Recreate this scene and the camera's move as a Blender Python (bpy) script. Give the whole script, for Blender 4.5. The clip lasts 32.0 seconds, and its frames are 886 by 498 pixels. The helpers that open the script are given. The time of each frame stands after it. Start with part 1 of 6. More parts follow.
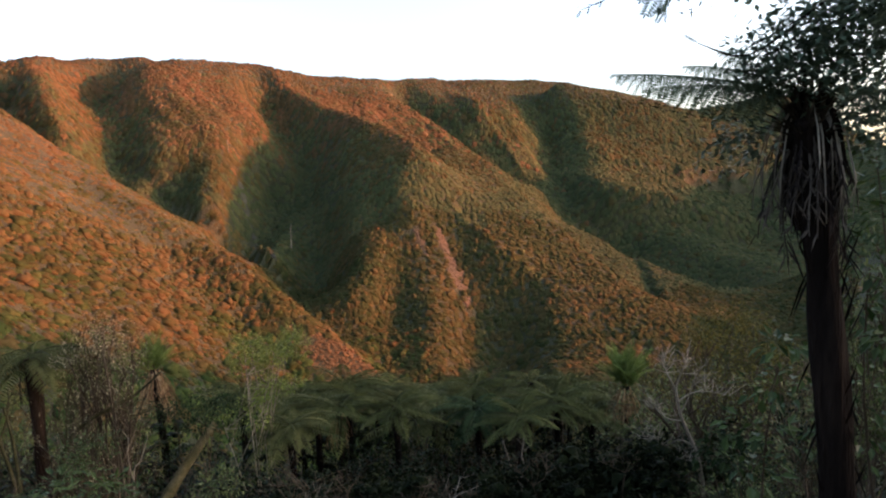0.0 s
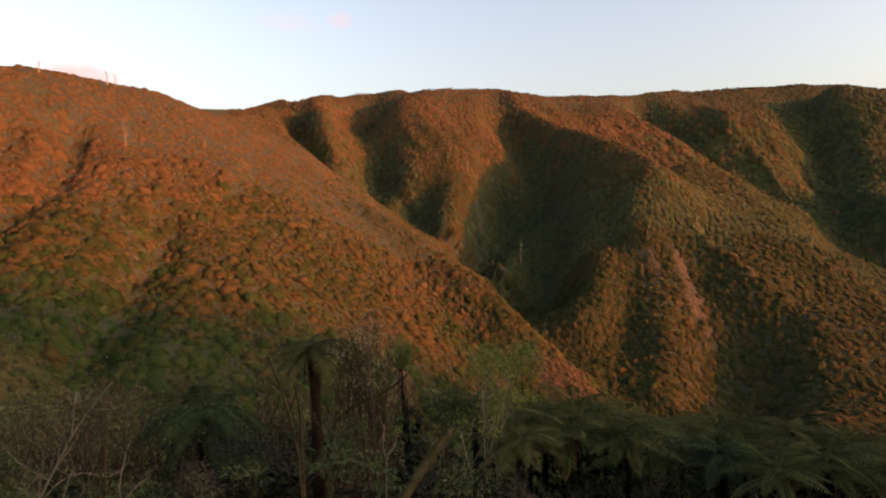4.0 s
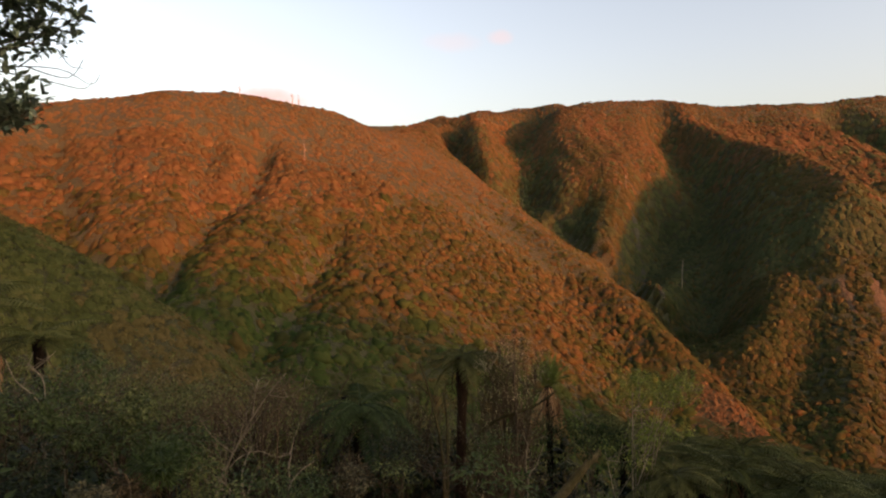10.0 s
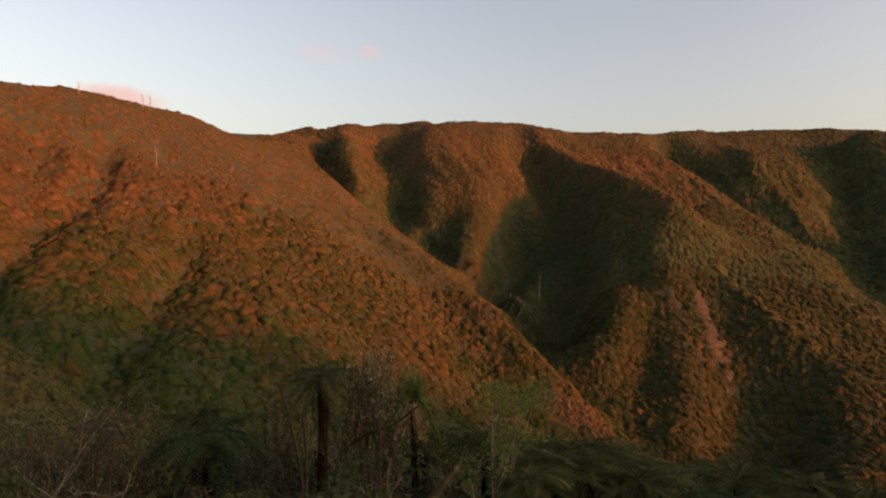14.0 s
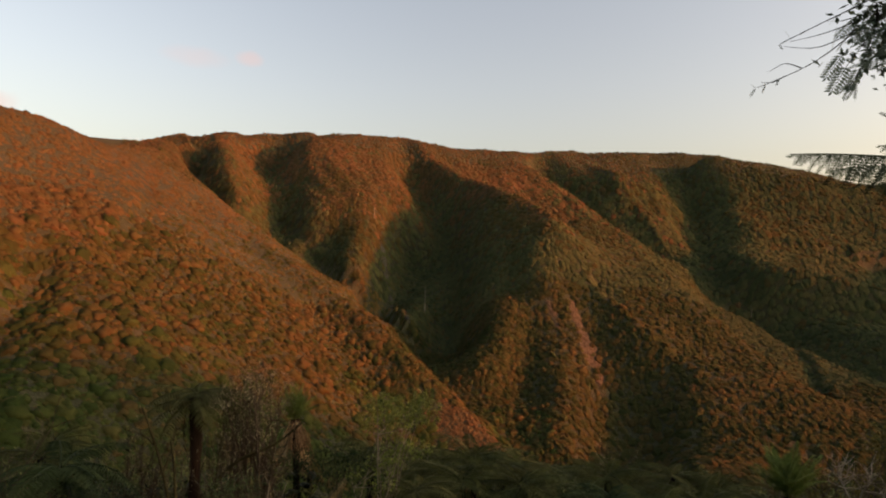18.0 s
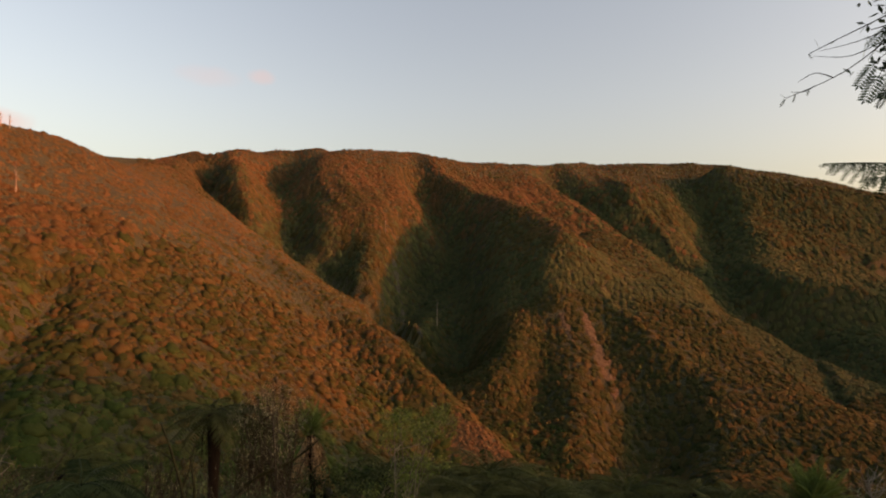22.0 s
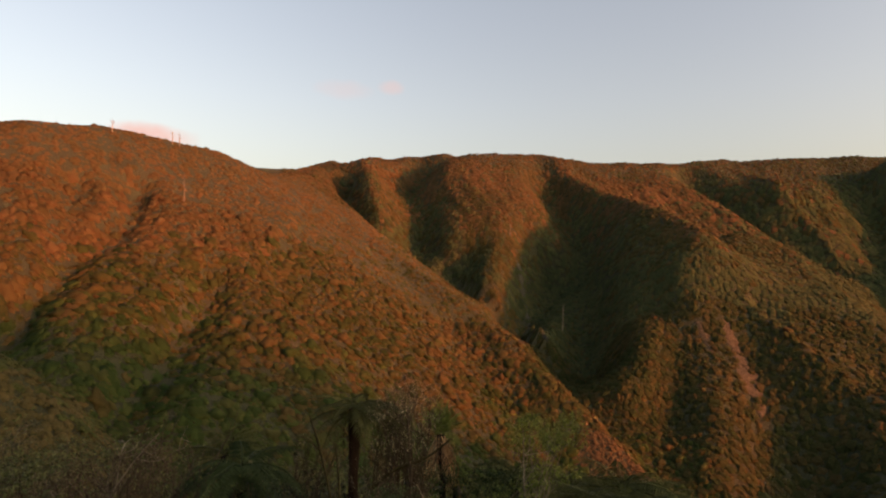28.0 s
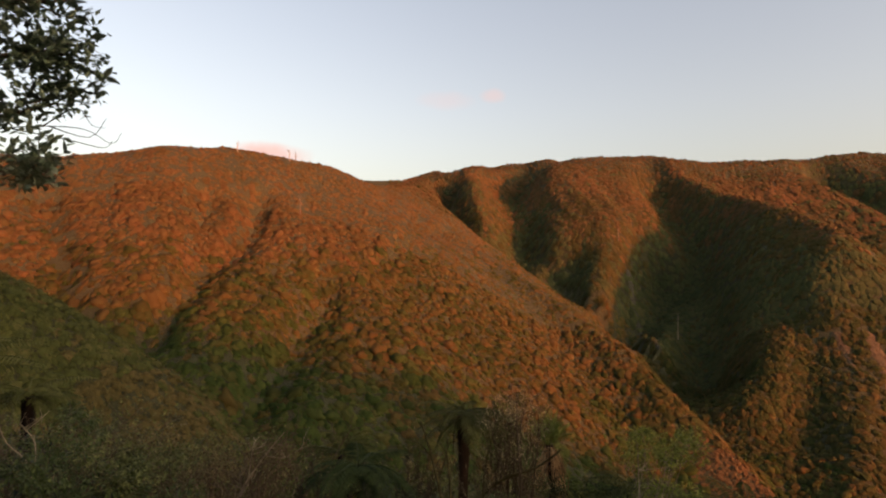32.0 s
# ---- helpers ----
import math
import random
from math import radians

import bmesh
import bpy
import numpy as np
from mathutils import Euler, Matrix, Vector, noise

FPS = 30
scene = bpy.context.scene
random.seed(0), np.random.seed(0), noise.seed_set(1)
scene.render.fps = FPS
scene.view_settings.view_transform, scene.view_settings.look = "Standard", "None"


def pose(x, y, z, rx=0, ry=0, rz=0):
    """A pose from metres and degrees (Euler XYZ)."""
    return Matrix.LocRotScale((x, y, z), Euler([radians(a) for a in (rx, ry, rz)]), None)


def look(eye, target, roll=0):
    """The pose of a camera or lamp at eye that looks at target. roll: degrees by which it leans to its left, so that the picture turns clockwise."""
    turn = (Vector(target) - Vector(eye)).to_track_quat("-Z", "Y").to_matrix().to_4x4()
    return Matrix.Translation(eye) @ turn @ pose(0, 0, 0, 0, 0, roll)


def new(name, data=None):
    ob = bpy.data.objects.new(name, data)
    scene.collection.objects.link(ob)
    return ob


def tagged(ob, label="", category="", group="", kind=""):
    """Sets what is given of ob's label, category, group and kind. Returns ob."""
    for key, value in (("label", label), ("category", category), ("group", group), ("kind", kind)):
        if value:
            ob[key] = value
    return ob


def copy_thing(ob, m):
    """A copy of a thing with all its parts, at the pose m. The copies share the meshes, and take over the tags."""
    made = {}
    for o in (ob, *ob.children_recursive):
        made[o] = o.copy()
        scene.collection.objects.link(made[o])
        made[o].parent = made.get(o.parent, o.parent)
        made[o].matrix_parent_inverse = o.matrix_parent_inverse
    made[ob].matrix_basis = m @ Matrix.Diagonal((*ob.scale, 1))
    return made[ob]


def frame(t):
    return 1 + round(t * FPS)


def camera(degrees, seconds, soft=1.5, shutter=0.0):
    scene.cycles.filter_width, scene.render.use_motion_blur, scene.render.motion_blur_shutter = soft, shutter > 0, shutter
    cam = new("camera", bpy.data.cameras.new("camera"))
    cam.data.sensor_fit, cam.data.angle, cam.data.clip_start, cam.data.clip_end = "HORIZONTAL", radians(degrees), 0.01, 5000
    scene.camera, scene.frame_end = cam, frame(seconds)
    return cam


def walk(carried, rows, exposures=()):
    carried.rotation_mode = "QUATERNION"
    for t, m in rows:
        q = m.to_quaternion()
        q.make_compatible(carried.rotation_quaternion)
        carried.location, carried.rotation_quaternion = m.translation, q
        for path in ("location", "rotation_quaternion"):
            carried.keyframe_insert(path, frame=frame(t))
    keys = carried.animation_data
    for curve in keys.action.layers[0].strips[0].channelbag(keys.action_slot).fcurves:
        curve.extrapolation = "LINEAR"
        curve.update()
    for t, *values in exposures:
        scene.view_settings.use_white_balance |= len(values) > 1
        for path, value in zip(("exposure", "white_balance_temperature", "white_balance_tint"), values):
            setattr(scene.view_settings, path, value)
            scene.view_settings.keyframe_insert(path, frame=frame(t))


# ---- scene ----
cam = camera(74.86, 32.0, soft=2.15)
# seconds, place, tilt up, lean, turn to the left
WAY = [
    (0.0, 0.275, 0.131, -0.056, -6.00, -1.89, -12.00), (0.5, 0.251, 0.121, -0.049, -5.73, -1.84, -11.05),
    (1.0, 0.218, 0.114, -0.051, -5.41, -1.75, -9.70), (1.5, 0.182, 0.110, -0.051, -5.13, -1.85, -7.90),
    (2.0, 0.145, 0.110, -0.059, -4.84, -1.91, -5.78), (2.5, 0.107, 0.114, -0.060, -4.53, -1.95, -2.46),
    (3.0, 0.077, 0.111, -0.066, -4.20, -1.90, 1.11), (3.5, 0.035, 0.098, -0.058, -3.83, -1.61, 5.72),
    (4.0, -0.001, 0.071, -0.044, -3.54, -1.38, 10.35), (4.5, -0.035, 0.032, -0.028, -3.33, -1.05, 15.08),
    (6.5, -0.147, -0.156, 0.029, -2.82, -0.33, 24.03), (7.0, -0.141, -0.171, 0.033, -2.64, -0.14, 25.24),
    (7.5, -0.111, -0.169, 0.033, -2.47, 0.01, 25.95), (8.0, -0.067, -0.156, 0.037, -2.28, 0.20, 26.24),
    (8.5, -0.023, -0.143, 0.034, -2.11, 0.31, 26.31), (9.0, 0.016, -0.127, 0.024, -2.08, 0.27, 26.15),
    (9.5, 0.041, -0.115, 0.018, -2.09, 0.27, 25.74), (10.0, 0.045, -0.102, 0.016, -2.04, 0.30, 25.20),
    (10.5, 0.035, -0.086, 0.017, -1.88, 0.25, 24.47), (11.0, 0.029, -0.068, 0.029, -1.62, 0.30, 23.27),
    (11.5, 0.037, -0.046, 0.046, -1.41, 0.44, 21.62), (12.0, 0.054, -0.021, 0.056, -1.21, 0.53, 19.81),
    (12.5, 0.072, 0.005, 0.058, -0.99, 0.64, 17.97), (13.0, 0.088, 0.032, 0.053, -0.83, 0.72, 16.04),
    (13.5, 0.103, 0.059, 0.043, -0.69, 0.81, 14.12), (14.0, 0.113, 0.084, 0.031, -0.54, 0.87, 12.22),
    (14.5, 0.116, 0.103, 0.020, -0.41, 0.92, 10.38), (16.5, 0.103, 0.148, -0.011, 0.41, 0.89, 4.56),
    (17.0, 0.112, 0.143, -0.015, 0.66, 0.87, 3.29), (17.5, 0.125, 0.132, -0.016, 0.86, 0.76, 2.02),
    (18.0, 0.134, 0.123, -0.018, 0.95, 0.67, 0.97), (18.5, 0.129, 0.128, -0.025, 1.06, 0.58, 0.30),
    (19.0, 0.118, 0.135, -0.024, 1.18, 0.39, -0.05), (19.5, 0.105, 0.139, -0.021, 1.36, 0.25, -0.23),
    (20.0, 0.101, 0.133, -0.016, 1.56, 0.12, -0.18), (20.5, 0.088, 0.124, -0.014, 1.80, 0.03, 0.14),
    (21.0, 0.064, 0.115, -0.012, 2.00, 0.05, 0.64), (21.5, 0.036, 0.117, -0.011, 2.15, 0.01, 1.31),
    (22.0, 0.015, 0.126, -0.011, 2.29, 0.02, 2.10), (22.5, 0.007, 0.137, -0.011, 2.38, 0.09, 2.97),
    (23.0, 0.010, 0.143, -0.013, 2.45, 0.13, 3.93), (23.5, 0.011, 0.151, -0.018, 2.52, 0.26, 5.05),
    (24.0, 0.011, 0.156, -0.026, 2.57, 0.37, 6.18), (24.5, 0.008, 0.158, -0.023, 2.55, 0.40, 7.33),
    (25.0, 0.001, 0.151, -0.013, 2.53, 0.41, 8.34), (25.5, -0.012, 0.132, -0.001, 2.48, 0.43, 9.22),
    (27.5, -0.104, 0.002, 0.025, 2.50, 0.58, 13.26), (28.0, -0.118, -0.027, 0.031, 2.55, 0.61, 14.39),
    (28.5, -0.126, -0.052, 0.036, 2.63, 0.67, 15.69), (29.0, -0.133, -0.075, 0.040, 2.70, 0.70, 17.17),
    (29.5, -0.140, -0.094, 0.044, 2.83, 0.60, 18.67), (30.0, -0.145, -0.111, 0.048, 2.91, 0.55, 20.04),
    (30.5, -0.145, -0.123, 0.051, 3.00, 0.43, 21.09), (31.0, -0.141, -0.134, 0.053, 3.06, 0.39, 22.24),
    (31.5, -0.140, -0.145, 0.054, 3.13, 0.35, 23.58), (32.0, -0.141, -0.158, 0.052, 3.22, 0.27, 24.66),
]
EXPOSURES = [(0.0, 2.52, 5850, 15), (1.0, 2.07, 6000, 17), (2.0, 1.82, 6500, 19), (3.0, 1.77, 6900, 18), (4.5, 1.77, 7200, 19), (8.0, 1.92, 7500, 19), (10.0, 1.77, 7500, 19),
             (13.0, 1.37, 7700, 19), (17.0, 1.47, 7800, 17), (21.0, 1.43, 7850, 17), (23.0, 1.37, 7850, 17), (25.0, 1.42, 7850, 17), (28.0, 1.43, 7800, 18), (32.0, 1.53, 7850, 19)]
walk(cam, [(t, pose(x, y, z, 90 + tilt, 0, turn) @ pose(0, 0, 0, 0, 0, lean)) for t, x, y, z, tilt, lean, turn in WAY], EXPOSURES)

# ---- light: a low evening sun from the right and behind, a clear sky ----
SUN_UP, SUN_SIDE = radians(9), radians(104)
SUN_WAY = Vector((math.sin(SUN_SIDE) * math.cos(SUN_UP), math.cos(SUN_SIDE) * math.cos(SUN_UP), math.sin(SUN_UP)))
sun = new("sun", bpy.data.lights.new("sun", "SUN"))
sun.data.energy, sun.data.angle, sun.data.color = 3.5, radians(2.8), (1.0, 0.245, 0.10)
sun.matrix_world = look(SUN_WAY * 100, (0, 0, 0))

world = bpy.data.worlds.new("evening_sky")
scene.world = world
world.use_nodes = True
wn, wl = world.node_tree.nodes, world.node_tree.links
wn.clear()


def wnode(kind, **sets):
    n = wn.new(kind)
    for key, value in sets.items():
        n.inputs[key.replace("_", " ")].default_value = value
    return n


sky = wn.new("ShaderNodeTexSky")
sky.sky_type, sky.sun_disc = "NISHITA", False
sky.sun_elevation, sky.sun_rotation = SUN_UP, SUN_SIDE
sky.air_density, sky.dust_density, sky.ozone_density = 1.0, 4.2, 1.5
# small sunlit clouds, far behind the left summit
coord = wn.new("ShaderNodeTexCoord")
puffs = None
for side, up, wide, high, amount in ((41.3, 11.9, 4.6, 1.5, 0.95), (19.8, 18.0, 1.5, 0.9, 0.35), (24.5, 17.6, 3.5, 1.2, 0.2)):
    a, e = radians(side), radians(up)
    centre = Vector((-math.sin(a) * math.cos(e), math.cos(a) * math.cos(e), math.sin(e)))
    across = Vector((math.cos(a), math.sin(a), 0))
    upward = across.cross(centre)
    wobble = wnode("ShaderNodeTexNoise", Scale=22.0, Detail=5.0)
    wl.new(coord.outputs["Generated"], wobble.inputs["Vector"])
    shift = wn.new("ShaderNodeVectorMath")
    shift.operation = "SUBTRACT"
    shift.inputs[1].default_value = centre
    wl.new(coord.outputs["Generated"], shift.inputs[0])
    squares = []
    for axis, size in ((across, radians(wide)), (upward, radians(high))):
        dot = wn.new("ShaderNodeVectorMath")
        dot.operation = "DOT_PRODUCT"
        dot.inputs[1].default_value = axis / size
        wl.new(shift.outputs[0], dot.inputs[0])
        sq = wn.new("ShaderNodeMath")
        sq.operation = "POWER"
        ab = wn.new("ShaderNodeMath")
        ab.operation = "ABSOLUTE"
        wl.new(dot.outputs["Value"], ab.inputs[0])
        wl.new(ab.outputs[0], sq.inputs[0])
        sq.inputs[1].default_value = 2.0
        squares.append(sq)
    add = wn.new("ShaderNodeMath")
    wl.new(squares[0].outputs[0], add.inputs[0]), wl.new(squares[1].outputs[0], add.inputs[1])
    mix = wn.new("ShaderNodeMath")
    mix.operation = "SUBTRACT"
    wl.new(wobble.outputs["Fac"], mix.inputs[0]), wl.new(add.outputs[0], mix.inputs[1])
    rng = wn.new("ShaderNodeMapRange")
    rng.interpolation_type = "SMOOTHSTEP"
    for key, value in zip(("From Min", "From Max", "To Min", "To Max"), (-0.35, 0.6, 0.0, amount)):
        rng.inputs[key].default_value = value
    wl.new(mix.outputs[0], rng.inputs["Value"])
    if puffs:
        both = wn.new("ShaderNodeMath")
        both.operation = "MAXIMUM"
        wl.new(puffs.outputs[0], both.inputs[0]), wl.new(rng.outputs[0], both.inputs[1])
        puffs = both
    else:
        puffs = rng
SKY_STRENGTH = 0.15
soft = wn.new("ShaderNodeHueSaturation")
soft.inputs["Saturation"].default_value = 0.8
wl.new(sky.outputs[0], soft.inputs["Color"])
split = wn.new("ShaderNodeSeparateXYZ")
wl.new(coord.outputs["Generated"], split.inputs[0])
dusk = wn.new("ShaderNodeValToRGB")
for mark, (place, tone) in zip((dusk.color_ramp.elements[0], dusk.color_ramp.elements[1], dusk.color_ramp.elements.new(0.5)), ((0.1, (1.05, 0.955, 0.86, 1)), (0.6, (0.99, 1.01, 1.06, 1)), (0.28, (1.05, 0.99, 0.95, 1)))):
    mark.position, mark.color = place, tone
wl.new(split.outputs["Z"], dusk.inputs["Fac"])
warm = wn.new("ShaderNodeMix")
warm.data_type, warm.blend_type = "RGBA", "MULTIPLY"
warm.inputs["Factor"].default_value = 1.0
wl.new(soft.outputs[0], warm.inputs["A"]), wl.new(dusk.outputs[0], warm.inputs["B"])
tint = wn.new("ShaderNodeMix")
tint.data_type = "RGBA"
tint.inputs["B"].default_value = (2.15, 1.5, 1.46, 1)
wl.new(puffs.outputs[0], tint.inputs["Factor"])
wl.new(warm.outputs["Result"], tint.inputs["A"])
back = wn.new("ShaderNodeBackground")
back.inputs["Strength"].default_value = SKY_STRENGTH
out = wn.new("ShaderNodeOutputWorld")
wl.new(tint.outputs["Result"], back.inputs["Color"])
wl.new(back.outputs[0], out.inputs["Surface"])

# ---- materials ----
def material(name, stops, rough=0.7, scale=1.0, detail_scale=8.0, random="none", spread=0.5, bump=0.3, bump_scale=20.0, gloss=0.3, through_light=0.0, stretch=(1, 1, 1)):
    """A procedural surface: a ramp of colours driven by two sizes of noise and by a random number for each piece."""
    mat = bpy.data.materials.new(name)
    mat.use_nodes = True
    nodes, links = mat.node_tree.nodes, mat.node_tree.links
    bsdf = nodes["Principled BSDF"]
    tc = nodes.new("ShaderNodeTexCoord")
    mapping = nodes.new("ShaderNodeMapping")
    mapping.inputs["Scale"].default_value = stretch
    links.new(tc.outputs["Object"], mapping.inputs["Vector"])
    big, small = nodes.new("ShaderNodeTexNoise"), nodes.new("ShaderNodeTexNoise")
    for n, s, d in ((big, scale, 3.0), (small, detail_scale, 6.0)):
        n.inputs["Scale"].default_value, n.inputs["Detail"].default_value = s, d
        links.new(mapping.outputs[0], n.inputs["Vector"])
    total = nodes.new("ShaderNodeMath")
    total.operation = "MULTIPLY_ADD"
    links.new(small.outputs["Fac"], total.inputs[0])
    total.inputs[1].default_value = 0.6
    links.new(big.outputs["Fac"], total.inputs[2])
    value = total
    if random != "none":
        src = nodes.new("ShaderNodeNewGeometry") if random == "island" else nodes.new("ShaderNodeObjectInfo")
        pick = src.outputs["Random Per Island"] if random == "island" else src.outputs["Random"]
        vary = nodes.new("ShaderNodeMath")
        vary.operation = "MULTIPLY_ADD"
        links.new(pick, vary.inputs[0])
        vary.inputs[1].default_value = spread
        links.new(total.outputs[0], vary.inputs[2])
        low = nodes.new("ShaderNodeMath")
        low.operation = "SUBTRACT"
        low.inputs[1].default_value = spread / 2
        links.new(vary.outputs[0], low.inputs[0])
        value = low
    ramp = nodes.new("ShaderNodeValToRGB")
    fit = nodes.new("ShaderNodeMapRange")
    for key, v in zip(("From Min", "From Max", "To Min", "To Max"), (0.45, 1.15, 0.0, 1.0)):
        fit.inputs[key].default_value = v
    links.new(value.outputs[0], fit.inputs["Value"])
    links.new(fit.outputs[0], ramp.inputs["Fac"])
    el = ramp.color_ramp.elements
    while len(el) < len(stops):
        el.new(0.5)
    for i, c in enumerate(stops):
        el[i].position, el[i].color = i / (len(stops) - 1), (*c, 1)
    links.new(ramp.outputs[0], bsdf.inputs["Base Color"])
    bsdf.inputs["Roughness"].default_value = rough
    bsdf.inputs["Specular IOR Level"].default_value = gloss
    if bump:
        tex = nodes.new("ShaderNodeTexNoise")
        tex.inputs["Scale"].default_value, tex.inputs["Detail"].default_value = bump_scale, 5.0
        links.new(mapping.outputs[0], tex.inputs["Vector"])
        b = nodes.new("ShaderNodeBump")
        b.inputs["Strength"].default_value, b.inputs["Distance"].default_value = bump, 1.0 / bump_scale
        links.new(tex.outputs["Fac"], b.inputs["Height"])
        links.new(b.outputs[0], bsdf.inputs["Normal"])
    if through_light:
        lamina = nodes.new("ShaderNodeBsdfTranslucent")
        links.new(ramp.outputs[0], lamina.inputs["Color"])
        blend = nodes.new("ShaderNodeMixShader")
        blend.inputs[0].default_value = through_light
        links.new(bsdf.outputs[0], blend.inputs[1]), links.new(lamina.outputs[0], blend.inputs[2])
        links.new(blend.outputs[0], nodes["Material Output"].inputs["Surface"])
    return mat


M_SOIL = material("forest_floor", [(0.022, 0.027, 0.01), (0.033, 0.035, 0.013), (0.045, 0.042, 0.017)], 0.95, 0.05, 0.5, bump=1.0, bump_scale=1.2)
M_CANOPY = material("forest_canopy", [(0.042, 0.056, 0.016), (0.07, 0.065, 0.02), (0.097, 0.072, 0.025), (0.115, 0.078, 0.029)], 0.9, 0.02, 1.3, "island", 0.85, 0.9, 2.2, 0.05, 0.5)
M_CANOPY_GREEN = material("green_gully_shade_canopy", [(0.034, 0.06, 0.016), (0.052, 0.076, 0.02), (0.07, 0.085, 0.024), (0.088, 0.087, 0.028)], 0.9, 0.02, 1.3, "island", 0.7, 0.9, 2.2, 0.05, 0.5)
# Red of the low sun and haze on the upper hill, put into the crowns.
M_CANOPY_RUSSET = material("glow_reddened_canopy", [(0.092, 0.065, 0.025), (0.11, 0.072, 0.028), (0.129, 0.079, 0.032), (0.146, 0.086, 0.036)], 0.9, 0.02, 1.3, "island", 0.7, 0.9, 2.2, 0.05, 0.5)
M_BRACKEN = material("red_brown_bracken", [(0.08, 0.058, 0.026), (0.12, 0.078, 0.034), (0.155, 0.096, 0.043)], 0.95, 0.05, 0.9, "island", 0.3, 0.9, 1.6, 0.05, 0.3)
M_CANOPY_FAR = material("far_forest_canopy", [(0.06, 0.053, 0.022), (0.088, 0.063, 0.026), (0.114, 0.07, 0.031), (0.14, 0.078, 0.037)], 0.9, 0.02, 0.5, "island", 0.5, 0.9, 0.8, 0.05, 0.42)
M_CANOPY_OLIVE = material("olive_scrub", [(0.042, 0.044, 0.015), (0.058, 0.054, 0.018), (0.074, 0.06, 0.022), (0.094, 0.066, 0.026)], 0.9, 0.02, 0.5, "island", 0.5, 0.9, 0.8, 0.05, 0.42)
# Grey-green that carries the shade and haze of gullies and dimly lit slopes.
M_CANOPY_DULL = material("shade_muted_scrub", [(0.043, 0.058, 0.025), (0.058, 0.072, 0.029), (0.074, 0.081, 0.032), (0.09, 0.087, 0.036)], 0.9, 0.02, 0.5, "island", 0.6, 0.9, 0.8, 0.05, 0.42)
# Darkened for the shade lying on the foot of the spurs.
M_CANOPY_FOOT = material("shade_darkened_canopy", [(0.03, 0.041, 0.013), (0.042, 0.05, 0.016), (0.057, 0.056, 0.019), (0.078, 0.063, 0.023)], 0.9, 0.02, 0.5, "island", 0.6, 0.9, 0.8, 0.05, 0.42)
M_SCREE = material("grey_scree", [(0.036, 0.035, 0.022), (0.05, 0.047, 0.031), (0.07, 0.063, 0.043)], 0.95, 0.3, 1.6, bump=1.0, bump_scale=0.9)
M_SLIP = material("bare_slip_earth", [(0.048, 0.034, 0.015), (0.076, 0.052, 0.024), (0.104, 0.068, 0.033)], 0.95, 0.3, 1.6, bump=1.0, bump_scale=0.9)
# ---- the land ----


def value_noise(x, y, seed):
    """Smooth noise from 0 to 1 with a cell of one unit."""
    ix, iy = np.floor(x).astype(np.int64), np.floor(y).astype(np.int64)
    fx, fy = x - ix, y - iy
    fx, fy = fx * fx * (3 - 2 * fx), fy * fy * (3 - 2 * fy)

    def cell(a, b):
        h = (a * 374761393 + b * 668265263 + seed * 974634777) & 0xFFFFFFFF
        h = ((h ^ (h >> 13)) * 1274126177) & 0xFFFFFFFF
        return ((h ^ (h >> 16)) & 0xFFFF) / 65535.0
    top = cell(ix, iy) * (1 - fx) + cell(ix + 1, iy) * fx
    low = cell(ix, iy + 1) * (1 - fx) + cell(ix + 1, iy + 1) * fx
    return top * (1 - fy) + low * fy


def along(x, y, line):
    """For each point: distance to a crest line, the crest's height there, the length along it, and the side (1: left of its way)."""
    best = np.full(x.shape, 1e9)
    height, length, side = np.zeros(x.shape), np.zeros(x.shape), np.zeros(x.shape)
    run = 0.0
    for (ax, ay, az), (bx, by, bz) in zip(line, line[1:]):
        dx, dy = bx - ax, by - ay
        size = math.hypot(dx, dy)
        u = np.clip(((x - ax) * dx + (y - ay) * dy) / size ** 2, 0, 1)
        d = np.hypot(x - ax - u * dx, y - ay - u * dy)
        near = d < best
        best = np.where(near, d, best)
        height = np.where(near, az + u * (bz - az), height)
        length = np.where(near, run + u * size, length)
        side = np.where(near, np.sign(dx * (y - ay) - dy * (x - ax)), side)
        run += size
    return best, height, length, side


